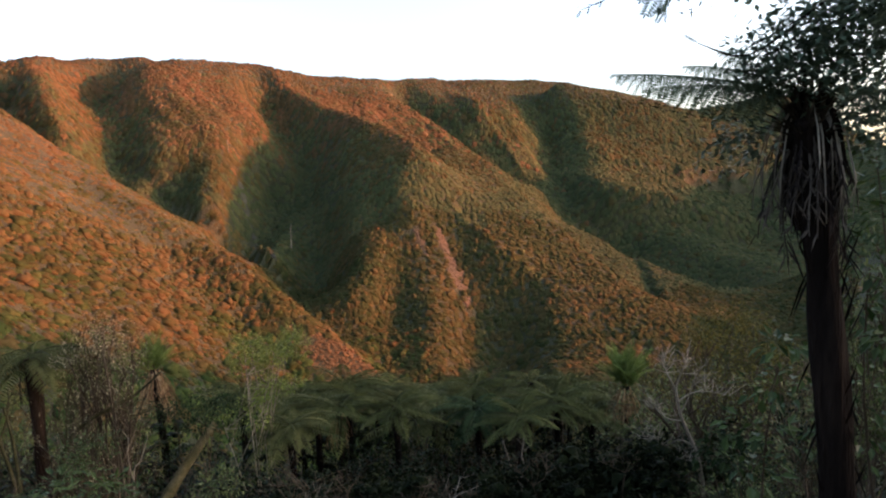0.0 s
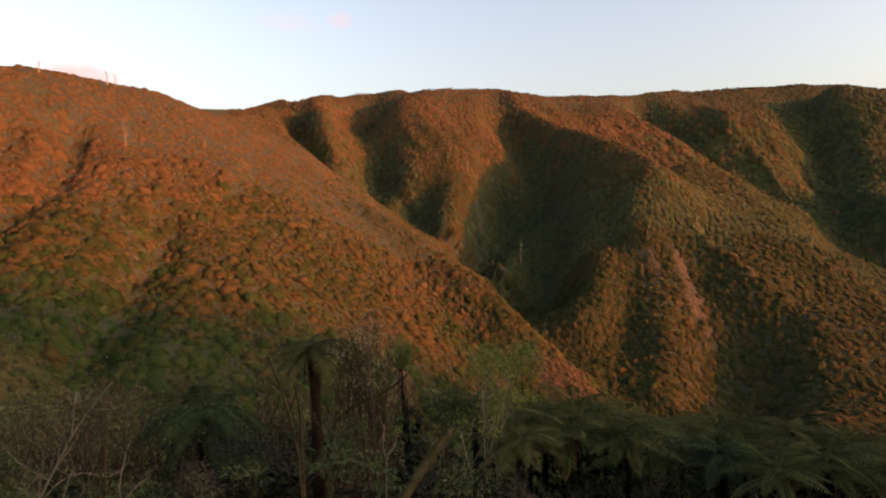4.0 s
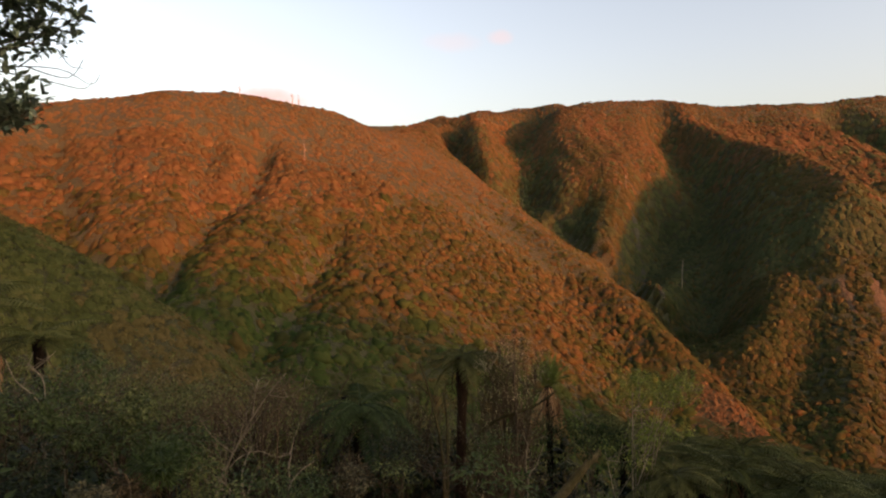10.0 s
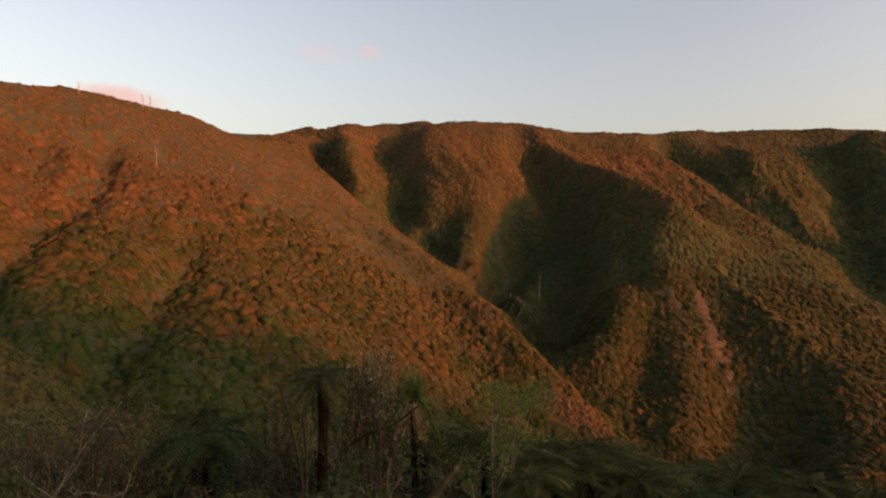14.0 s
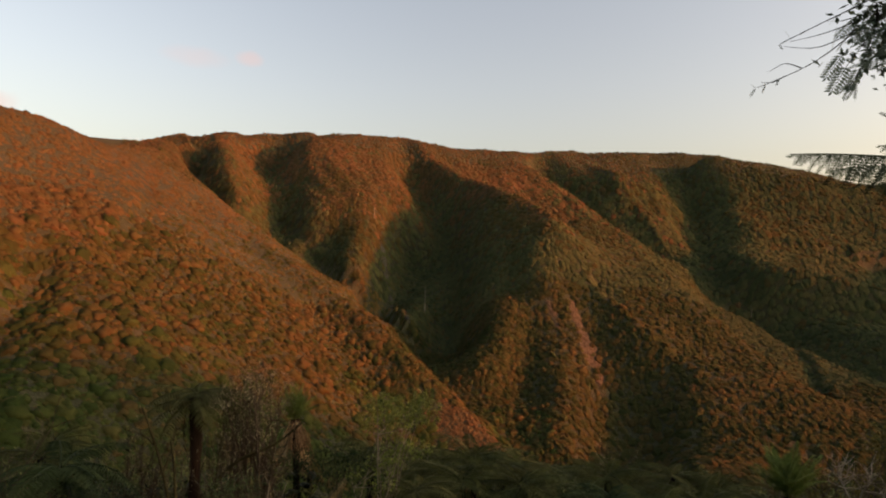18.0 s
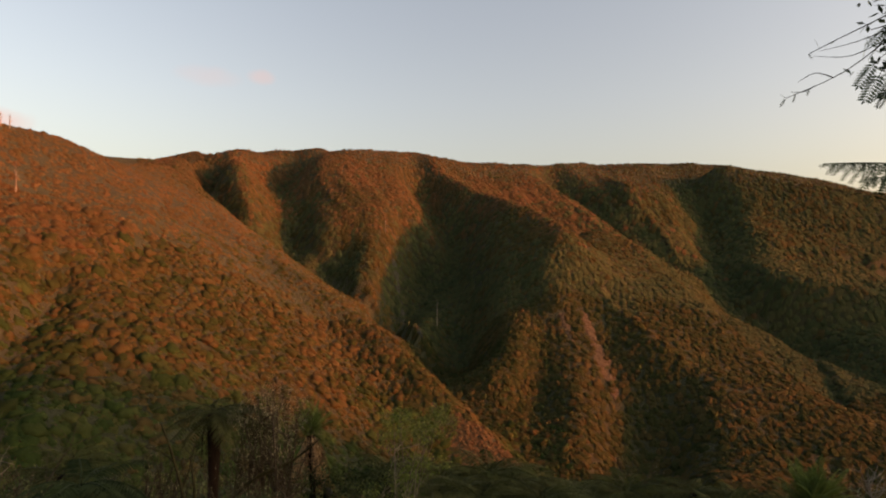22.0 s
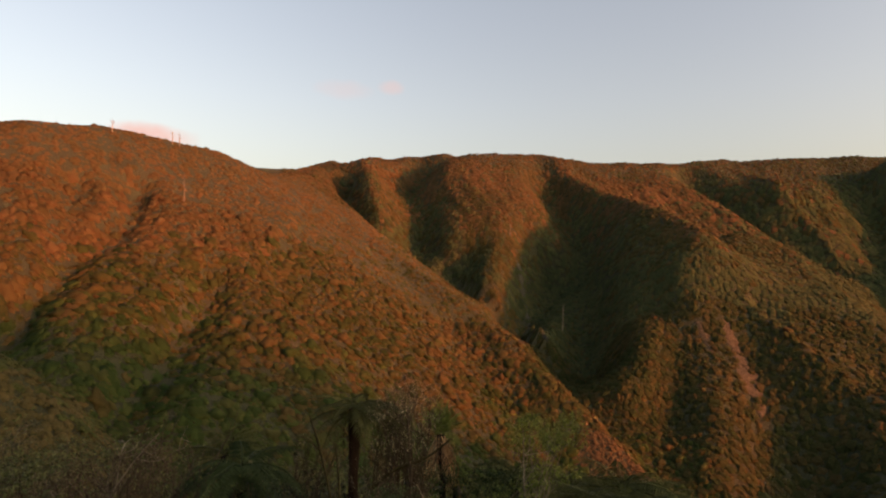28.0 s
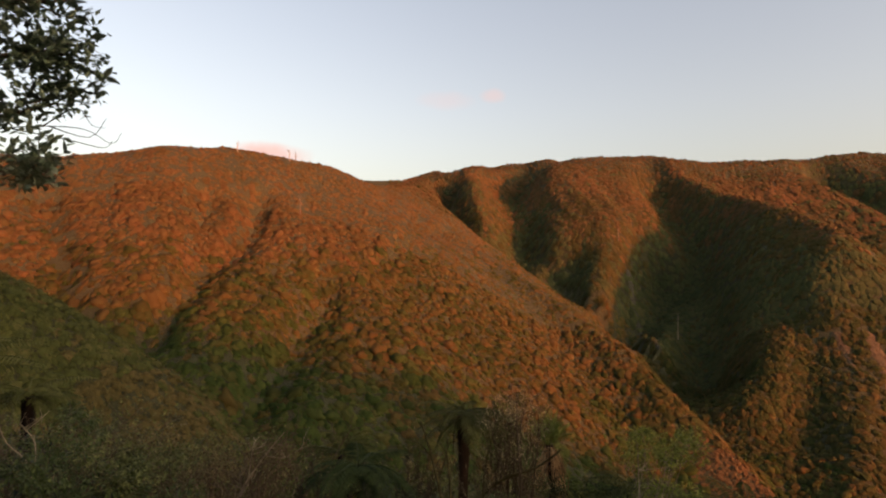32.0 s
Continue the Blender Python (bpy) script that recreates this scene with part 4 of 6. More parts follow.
for k in range(11):
    a = r.uniform(2.6, 5.6)
    reach, drop = r.uniform(0.17, 0.25), r.uniform(0.55, 0.95)
    out_way = Vector((math.cos(a), math.sin(a), 0))
    line = [head + out_way * reach * q + Vector((0, 0, -drop * f)) for q, f in ((0.55, 0.05), (0.95, 0.3), (1.12 + r.uniform(-0.1, 0.1), 0.65), (1.1 + r.uniform(-0.25, 0.25), 1.0))]
    s = Soup()
    s.tube(line, [0.007, 0.006, 0.0045, 0.0025], 5)
    piece("bleached_stalk", s.mesh("bleached_stalk", M_BARK_PALE), near_fern, None, "pale bleached hanging stalk" if k == 0 else "")
s, r = Soup(), random.Random(31)
top = Vector((3.47, 3.44, 0.42)) - near_fern.location
for k in range(110):
    a, u = r.uniform(0, 6.283), r.random()
    way = Vector((math.cos(a) * (0.35 + u), math.sin(a) * (0.35 + u), 1.1 - 0.9 * u))
    s.blade(top + Vector((math.cos(a) * 0.05, math.sin(a) * 0.05, -0.25 * u)), way, Vector((math.cos(a), math.sin(a), 0.5)), r.uniform(0.14, 0.34), r.uniform(0.02, 0.05), 0.3)
piece("frond_base", s.mesh("frond_base", M_DEAD_DARK, False), near_fern, None, "dark scaly stalks of the fronds")

# ---- shrubs and small trees ----
pale = bush("shrub", "shrub", "twiggy shrub with tiny pale leaves", 4.0, 2.6, 6, M_LEAF_PALE, M_BARK, 0.06, 2000, 101, 3)
olive = bush("shrub", "shrub", "dense olive-green shrub on the slope", 3.2, 3.0, 6, M_LEAF_OLIVE, M_BARK, 0.10, 2100, 103, 3)
dark = bush("shrub", "shrub", "dark-leaved shrub on the slope", 3.0, 2.8, 6, M_LEAF_DARK, M_BARK, 0.13, 1800, 104, 3)
brown = bush("shrub", "shrub", "brown twiggy shrub with thin foliage", 4.0, 3.0, 6, M_LEAF_BROWN, M_BARK, 0.075, 2200, 105, 3)
yellow = bush("small_tree", "tree", "small round tree with yellowish crown", 5.5, 3.0, 4, M_LEAF_YELLOW, M_BARK, 0.09, 4800, 106, 3)
bare = bush("bare_tree", "tree", "leafless tree with pale crooked branches", 3.6, 3.0, 3, M_LEAF_PALE, M_BARK_PALE, 0.05, 0, 110, 3)


def true_height(thing):
    return max((o.matrix_basis @ Vector(c)).z for o in thing.children for c in o.bound_box)


H = {t: true_height(t) for t in (pale, olive, dark, brown, yellow, bare)}
for t, x, y, top, turn, wide, label in (
        (pale, -5.3, 15.3, -2.6, 20, 0.4, ""), (pale, -5.7, 16.6, -3.1, 140, 0.4, ""), (pale, -8.1, 15.2, -3.9, 80, 0.4, ""),
        (yellow, 11.4, 14.3, -3.7, 0, 0.8, ""), (yellow, 9.4, 28.4, -9.2, 70, 0.6, "low yellowish shrub beyond the grove"),
        (pale, 7.9, 30.2, -9.0, 60, 0.6, "shrub flecked with cream leaves"),
        (brown, -12.2, 13.1, -3.5, 0, 0.9, ""), (olive, -10.2, 12.6, -4.2, 60, 0.7, ""), (olive, -13.6, 14.4, -4.6, 150, 0.9, ""),
        (olive, -16.1, 11.7, -4.1, 0, 1.0, ""), (olive, -14.2, 10.6, -4.2, 70, 1.0, ""), (olive, -12.6, 10.4, -4.3, 200, 1.0, ""),
        (olive, -15.4, 9.2, -3.5, 130, 1.0, ""), (olive, -12.9, 6.9, -3.0, 300, 1.0, ""), (olive, -18.5, 13.5, -4.5, 40, 1.1, ""),
        (dark, -14.8, 7.6, -3.2, 0, 1.0, ""), (dark, -9.8, 17.2, -6.3, 80, 1.2, ""), (dark, -9.2, 14.2, -5.2, 160, 1.0, ""),
        (dark, -16.8, 6.6, -2.6, 220, 1.0, ""), (olive, -20.5, 9.0, -2.6, 10, 1.1, ""), (olive, -21.5, 14.5, -4.0, 100, 1.2, ""),
        (olive, -8.4, 20.6, -6.2, 20, 1.1, ""), (olive, -17.8, 19.0, -6.2, 270, 1.1, ""), (olive, -11.0, 24.5, -8.0, 80, 1.2, ""),
        (dark, -5.0, 20.4, -8.0, 30, 1.1, ""), (dark, 1.8, 19.6, -8.8, 100, 1.1, ""), (dark, 4.9, 21.0, -9.2, 190, 1.1, ""),
        (dark, -2.0, 17.0, -7.6, 260, 1.1, ""), (olive, 12.9, 17.2, -6.4, 45, 1.1, ""), (olive, 14.2, 14.0, -4.6, 200, 1.1, ""),
        (olive, 12.4, 11.8, -4.0, 75, 1.0, ""), (dark, 10.2, 12.8, -6.2, 310, 0.8, ""), (olive, 15.5, 18.5, -6.4, 15, 1.2, ""),
        (dark, 8.9, 8.4, -3.4, 15, 0.5, ""), (dark, 7.9, 6.7, -2.0, 120, 0.4, ""), (olive, 6.2, 4.3, 0.9, 200, 0.3, "tall olive leafy shrub behind the near fern"), (olive, 4.7, 5.3, -2.9, 90, 0.5, ""),
        (olive, 6.6, 5.0, 0.2, 45, 0.35, "tall olive-brown leafy shrub behind the near fern"), (olive, 5.5, 4.4, -1.7, 280, 0.4, ""), (olive, 10.6, 10.0, -5.2, 90, 0.6, ""),
        (bare, -10.9, 10.9, -4.0, 40, 0.7, ""),
        (bare, -15.9, 8.2, -3.4, 10, 0.7, ""),
        (bare, -0.4, 15.0, -8.0, 30, 1.3, "low tangle of dead twigs"), (bare, 2.9, 15.2, -8.2, 160, 1.3, "low tangle of dead twigs")):
    size = max(0.2, (top - ground_at(x, y)) / H[t])
    plant(t, x, y, turn, wide * size ** 0.5 * 1.1, label, size)

# ---- a leaning mossy trunk ----
s = Soup()
r = random.Random(5)
a, b = Vector((-4.75, 12.4, ground_at(-4.75, 12.4) - 0.1)), Vector((-2.75, 16.0, -6.1))
line = [a.lerp(b, i / 10) + Vector((0, 0, 0.25 * math.sin(math.pi * i / 10))) for i in range(11)]
s.tube(line, [0.17 - 0.007 * i for i in range(11)], 10, 0.16, r)
log = tagged(new("leaning_trunk"), "leaning dead trunk covered with moss", "tree trunk")
piece("trunk", s.mesh("trunk", M_MOSS), log)
for i in (4, 7, 9):
    s = Soup()
    s.tube([line[i], line[i] + Vector((r.uniform(-0.2, 0.2), r.uniform(-0.1, 0.2), 0.25)), line[i] + Vector((r.uniform(-0.4, 0.4), 0.1, 0.6))], [0.04, 0.025, 0.01], 5)
    piece("branch_stub", s.mesh("branch_stub", M_MOSS), log)

# ---- the broad-leaved tree beside the lookout, of which one limb reaches into view ----
LEAF_MESHES = []
for i in range(3):
    s = Soup()
    n = 5
    for k in range(n + 1):
        u = k / n
        w = 0.25 * math.sin(math.pi * min(1, u * 0.93 + 0.07) ** 0.85)
        z = -0.10 * u * u * (1 + 0.5 * i)
        s.v += [(u, w, z + 0.05), (u, 0, z), (u, -w, z + 0.05)]
    for k in range(n):
        for j in (0, 1):
            q = 3 * k + j
            s.f.append((q, q + 3, q + 4, q + 1))
    LEAF_MESHES.append(s.mesh("leaf", material("broad_leaf_%s" % "abc"[i], [(0.04, 0.058, 0.038), (0.078, 0.105, 0.066), (0.14, 0.17, 0.11)], 0.4, 3.0, 20.0, "object", 0.7, 0.2, 50.0, 0.5, 0.12)))


BRANCHES = []


def limb(thing, name, line, thick, mat=M_BARK, end=0.25):
    """A curved, tapered limb through the points of line; returns its points and keeps the object in BRANCHES."""
    s = Soup()
    pts = [Vector(p) for p in line]
    fine = []
    for i in range(len(pts) - 1):
        p0, p1, p2, p3 = pts[max(i - 1, 0)], pts[i], pts[i + 1], pts[min(i + 2, len(pts) - 1)]
        for k in range(4):
            t = k / 4
            fine.append(0.5 * ((2 * p1) + (p2 - p0) * t + (2 * p0 - 5 * p1 + 4 * p2 - p3) * t * t + (3 * p1 - p0 - 3 * p2 + p3) * t ** 3))
    fine.append(pts[-1])
    s.tube(fine, [thick * (1 + (end - 1) * i / (len(fine) - 1)) for i in range(len(fine))], 6, 0.08, random.Random(len(fine)))
    BRANCHES.append(piece(name, s.mesh(name, mat), thing))
    return fine


def put_leaf(parent, p, way, size, r, meshes=None):
    way = way.normalized()
    up = (Vector((r.uniform(-0.6, 0.6), r.uniform(-0.6, 0.6), 1))).normalized()
    side = up.cross(way).normalized()
    up = way.cross(side)
    m = Matrix((way, side, up)).transposed().to_4x4()
    m.translation = p
    piece("leaf", r.choice(meshes or LEAF_MESHES), parent, m @ Matrix.Diagonal((size, size, size, 1)))


# ---- crooked bare trees and branches among the shrubs ----
def bare_tree(label, lines, twigs=0, seed=0, mat=None):
    """A leafless tree: each line is a branch (thickness first), the first one the trunk."""
    r = random.Random(seed)
    x, y, z = lines[0][1]
    thing = tagged(new("bare_tree"), label, "tree")
    thing.location = (x, y, ground_at(x, y))
    base = Vector(thing.location)
    for k, (thick, *pts) in enumerate(lines):
        pts = [Vector(p) - base for p in pts]
        if k == 0:
            pts = [Vector((0, 0, -0.15))] + pts
        fine = limb(thing, "trunk" if k == 0 else "branch", pts, thick, mat or M_BARK_PALE, 0.35)
        for n in range(twigs if k else 0):
            p = fine[r.randrange(len(fine) // 2, len(fine))]
            way = Vector((r.uniform(-1, 1), r.uniform(-0.6, 0.6), r.uniform(-0.1, 1)))
            size = r.uniform(0.25, 0.6)
            s = Soup()
            bend = Vector((r.uniform(-1, 1), r.uniform(-1, 1), r.uniform(-0.5, 1))) * 0.3 * size
            s.tube([p, p + way * size * 0.5 + bend, p + way * size], [0.011, 0.008, 0.003], 4)
            q = p + way * size * 0.5 + bend
            s.tube([q, q + Vector((r.uniform(-1, 1), r.uniform(-1, 1), r.uniform(0, 1))) * size * 0.5], [0.006, 0.003], 3)
            piece("twig", s.mesh("twig", mat or M_BARK_PALE), BRANCHES[-1])


bare_tree("leafless tree with a crooked peeling grey trunk", [
    (0.07, (9.23, 12.16, -7.8), (9.12, 12.25, -6.9), (9.0, 12.3, -6.5), (8.8, 12.48, -5.85), (8.7, 12.54, -5.2)),
    (0.024, (9.05, 12.3, -6.6), (8.75, 12.5, -6.5), (8.5, 12.7, -6.7), (8.31, 12.8, -6.52), (8.2, 12.9, -6.65)),
    (0.02, (8.85, 12.45, -6.0), (8.5, 12.6, -5.95), (8.3, 12.8, -5.75), (8.1, 12.93, -5.73)),
    (0.018, (8.75, 12.5, -5.5), (9.0, 12.4, -5.3), (9.3, 12.2, -5.2), (9.65, 11.84, -5.22)),
    (0.018, (8.8, 12.48, -5.8), (8.95, 12.4, -5.4), (9.0, 12.3, -5.0), (9.16, 12.22, -4.6)),
    (0.018, (8.7, 12.54, -5.2), (8.55, 12.6, -4.9), (8.5, 12.7, -4.7), (8.41, 12.74, -4.4)),
    (0.025, (8.7, 12.54, -5.2), (8.8, 12.5, -4.8), (8.95, 12.4, -4.5)),
    (0.018, (9.15, 12.2, -7.2), (8.95, 12.4, -7.0), (8.9, 12.5, -7.3))], 17, 1)
bare_tree("pale dead branches leaning out of brown scrub", [
    (0.028, (-10.17, 9.48, -6.1), (-9.72, 9.93, -4.7), (-9.4, 10.23, -4.0), (-9.03, 10.56, -3.4)),
    (0.017, (-9.95, 9.7, -5.5), (-9.8, 9.85, -5.3), (-9.5, 10.14, -5.2), (-9.2, 10.4, -5.38), (-8.97, 10.61, -5.35)),
    (0.014, (-9.6, 10.05, -4.4), (-9.58, 10.1, -4.0), (-9.54, 10.11, -3.7)),
    (0.014, (-9.9, 9.75, -5.2), (-10.2, 9.4, -4.7), (-10.4, 9.2, -4.2)),
    (0.011, (-9.3, 10.3, -3.9), (-8.95, 10.5, -3.95), (-8.7, 10.8, -3.75))], 4, 2)
bare_tree("forked dead sapling, pale and leafless", [
    (0.019, (-3.71, 12.5, -5.9), (-3.55, 12.55, -5.4), (-3.39, 12.6, -4.9)),
    (0.015, (-3.7, 12.5, -5.8), (-3.76, 12.48, -5.3), (-3.72, 12.5, -4.8))], 2, 3)
bare_tree("slender mossy stem beside a tree fern", [
    (0.06, (-6.48, 13.95, -7.1), (-6.61, 13.88, -5.6), (-6.88, 13.75, -4.35), (-7.1, 13.64, -3.6)),
    (0.025, (-6.7, 13.83, -5.2), (-6.5, 13.9, -4.6), (-6.45, 13.95, -4.0)),
    (0.02, (-6.85, 13.77, -4.5), (-7.1, 13.6, -4.2), (-7.35, 13.5, -4.1))], 5, 7, M_MOSS)
bare_tree("curving mossy tree with a low arching branch", [
    (0.075, (-6.08, 14.67, -7.35), (-5.83, 14.77, -5.9), (-5.33, 14.95, -5.27), (-4.45, 15.24, -4.91), (-3.8, 15.41, -4.4)),
    (0.03, (-5.33, 14.95, -5.27), (-4.75, 15.15, -5.13), (-4.45, 15.24, -5.38), (-4.08, 15.34, -5.29), (-3.79, 15.41, -5.07)),
    (0.03, (-5.8, 14.8, -5.8), (-5.75, 14.85, -5.0), (-5.6, 14.9, -4.3)),
    (0.025, (-5.0, 15.05, -5.1), (-4.9, 15.1, -4.6), (-4.95, 15.1, -4.1))], 8, 8, M_MOSS)
bare_tree("leaning mossy stem in brown scrub", [
    (0.05, (-5.42, 11.82, -5.6), (-5.44, 11.81, -4.4), (-5.51, 11.77, -3.74))], 0, 9, M_MOSS)
bare_tree("grey vine-hung stem with hooked branches", [
    (0.022, (-10.7, 6.1, -3.6), (-10.55, 5.9, -3.0), (-10.6, 5.6, -2.6), (-10.61, 5.45, -2.2)),
    (0.014, (-10.5, 6.0, -3.1), (-10.35, 5.92, -2.93), (-10.36, 5.89, -2.6), (-10.44, 5.76, -2.4))], 5, 4)
bare_tree("slender pale sapling with arching side shoots", [
    (0.014, (-9.36, 5.63, -4.3), (-9.36, 5.62, -3.8), (-9.37, 5.61, -3.2), (-9.37, 5.61, -2.95)),
    (0.008, (-9.36, 5.62, -3.7), (-9.45, 5.5, -3.45), (-9.52, 5.4, -3.55)),
    (0.008, (-9.36, 5.62, -3.65), (-9.3, 5.7, -3.4), (-9.2, 5.85, -3.35))], 1, 5)
bare_tree("crooked bare sapling at the edge of the grove", [
    (0.05, (6.26, 17.11, -10.0), (6.1, 17.2, -9.5), (5.93, 17.22, -9.1), (5.69, 17.3, -8.2)),
    (0.04, (6.2, 17.15, -9.7), (6.3, 17.1, -9.0), (6.25, 17.1, -8.7), (6.32, 17.1, -8.3))], 3, 6)
r = random.Random(12)
for k, (x, y, top) in enumerate(((-0.7, 12.1, -6.0), (0.4, 12.3, -6.3), (2.3, 10.9, -5.95), (5.4, 13.5, -7.1), (7.5, 13.0, -6.9), (-4.9, 10.5, -4.8))):
    def near(a, b, c):
        return (x + a * r.uniform(0.6, 1.5), y + b + r.uniform(-0.2, 0.2), top + c * r.uniform(0.7, 1.3))
    lean = r.choice((-1, 1)) * r.uniform(0.4, 1.0)
    fork = near(0.15 * lean, 0, -0.55)
    bare_tree("low tangle of grey dead twigs", [
        (0.018, (x, y, top - 1.2), fork, near(0.3 * lean, 0, -0.02)),
        (0.012, fork, near(-0.3 * lean, 0.1, -0.35), near(-0.5 * lean, 0, -0.1)),
        (0.011, fork, near(0.45 * lean, 0, -0.4), near(0.75 * lean, 0.1, -0.25)),
        (0.01, fork, near(0.05, 0.1, -0.3), near(-0.1 * lean, 0.1, 0.1))], 6, 10 + k, M_BARK)


# ---- fresh green trees with flat leafy layers on slender stems ----
def leafy_tree(name, label, x, y, lobes, leaf, count, mat, bark, stem, seed, category="tree", aspect=0.45):
    """Stems from the ground to layered tufts of leaves: each lobe is x, y, z and radius."""
    r = random.Random(seed)
    thing = tagged(new(name), label, category)
    thing.location = (x, y, ground_at(x, y))
    base = Vector(thing.location)
    s = Soup()
    for k, (lx, ly, lz, rad) in enumerate(lobes):
        c = Vector((lx, ly, lz)) - base
        root = Vector((r.uniform(-0.25, 0.25), r.uniform(-0.25, 0.25), -0.15))
        mid = root.lerp(c, 0.55) + Vector((r.uniform(-0.1, 0.1), r.uniform(-0.1, 0.1), 0.25))
        if k % 6 == 0:
            main = limb(thing, "stem", [root, mid, c - Vector((0, 0, rad * 0.3))], stem, bark, 0.3)
        else:
            fork = main[r.randrange(len(main) // 2, len(main) - 1)]
            limb(thing, "branch", [fork, fork.lerp(c, 0.6) + Vector((0, 0, -0.1)), c], stem * 0.45, bark, 0.3)
        for n in range(count):
            way = Vector((r.gauss(0, 1), r.gauss(0, 1), r.gauss(0.1, 0.7))).normalized()
            p = c + Vector((way.x, way.y, way.z * 0.6)) * rad * r.random() ** 0.3
            k2 = leaf * r.uniform(0.6, 1.25)
            s.blade(p, way + Vector((r.uniform(-0.6, 0.6), r.uniform(-0.6, 0.6), r.uniform(-0.7, 0.2))), Vector((r.uniform(-0.5, 0.5), r.uniform(-0.5, 0.5), 1)), k2, k2 * aspect, 0.12, k2 * 0.1)
    piece("crown", s.mesh("crown", mat, False), thing)
    return thing


def lobes_about(x, y, z, wide, high, n, rad, seed):
    r = random.Random(seed)
    return [(x + r.uniform(-wide, wide), y + r.uniform(-wide, wide), z + r.uniform(-high, high), rad * r.uniform(0.7, 1.2)) for _ in range(n)]


leafy_tree("small_tree", "fresh green small tree on slender pale stems", -1.9, 20.0, lobes_about(-1.75, 20.0, -5.6, 1.2, 0.8, 20, 0.5, 3) + lobes_about(-2.3, 20.0, -6.9, 0.9, 0.5, 7, 0.4, 5) + [(-0.75, 19.9, -4.75, 0.4), (-0.5, 20.0, -5.1, 0.35), (-2.0, 20, -4.85, 0.5)], 0.12, 130, M_LEAF_GREEN, M_BARK_PALE, 0.035, 1)
leafy_tree("small_tree", "small tree flecked with cream blossom beside a tree fern", -5.0, 15.4, lobes_about(-4.95, 15.3, -3.9, 0.8, 0.8, 16, 0.5, 6) + [(-5.0, 15.3, -2.95, 0.4), (-4.7, 15.3, -3.1, 0.4)], 0.06, 190, M_LEAF_PALE, M_BARK, 0.05, 3)
leafy_tree("small_tree", "brown twiggy small tree with fine thin leaves", -9.3, 10.6, lobes_about(-9.3, 10.7, -4.1, 0.6, 0.5, 14, 0.4, 7), 0.06, 170, M_LEAF_BROWN, M_BARK, 0.03, 4)
leafy_tree("small_tree", "small round tree with yellowish-brown crown", 11.3, 14.6, lobes_about(11.5, 14.3, -5.0, 1.25, 0.9, 14, 0.5, 4) + [(11.3, 14.4, -3.9, 0.5), (11.7, 14.2, -3.85, 0.5), (10.9, 14.5, -4.2, 0.5), (12.1, 14, -4.2, 0.5)], 0.12, 130, M_LEAF_YELLOW, M_BARK, 0.05, 2)
for k, (x, y, z) in enumerate(((-3.2, 8.25, -3.85), (-2.6, 8.45, -4.05), (-5.9, 10.3, -5.0), (-8.0, 9.6, -5.2), (-1.5, 9.6, -4.75))):
    leafy_tree("palmate_shrub", "low fresh green shrub with spread finger-shaped leaves" if k < 2 else "low shrub with brownish-green leaves", x, y, lobes_about(x, y, z, 0.3, 0.12, 6, 0.26, 20 + k), 0.16 if k < 2 else 0.1, 20 if k < 2 else 50,
               M_LEAF_FRESH if k < 2 else M_LEAF_OLIVE, M_BARK, 0.012, 30 + k, "shrub", 0.3)
leafy_tree("leafy_shrub", "shrub with large soft green leaves beside the near fern", 4.3, 4.5, [(4.35, 4.55, -1.6, 0.22), (4.3, 4.6, -2.0, 0.3), (4.2, 4.7, -2.4, 0.3), (4.5, 4.5, -1.85, 0.25), (4.1, 4.7, -2.8, 0.35), (4.4, 4.5, -2.5, 0.3)], 0.14, 26, M_LEAF_FRESH, M_BARK, 0.014, 40, "shrub", 0.5)
leafy_tree("leafy_shrub", "tall green shrub with hanging leaves behind the fern trunk", 4.6, 3.7, [(4.45, 3.8, -0.7, 0.3), (4.6, 3.7, -0.4, 0.35), (4.4, 3.8, -1.05, 0.3), (4.65, 3.75, -1.3, 0.35), (4.45, 3.75, -1.7, 0.35), (4.7, 3.7, 0.0, 0.35), (4.5, 3.85, 0.25, 0.3), (4.75, 3.6, -0.9, 0.35), (4.45, 3.8, -2.1, 0.4)], 0.12, 60, M_LEAF_FRESH, M_BARK, 0.016, 41, "shrub", 0.45)
leafy_tree("leafy_shrub", "low shrub with broad green leaves near the trunk", 5.4, 6.2, lobes_about(5.45, 6.2, -3.7, 0.4, 0.3, 7, 0.32, 44), 0.16, 40, M_LEAF_DEEP, M_BARK, 0.014, 42, "shrub", 0.5)


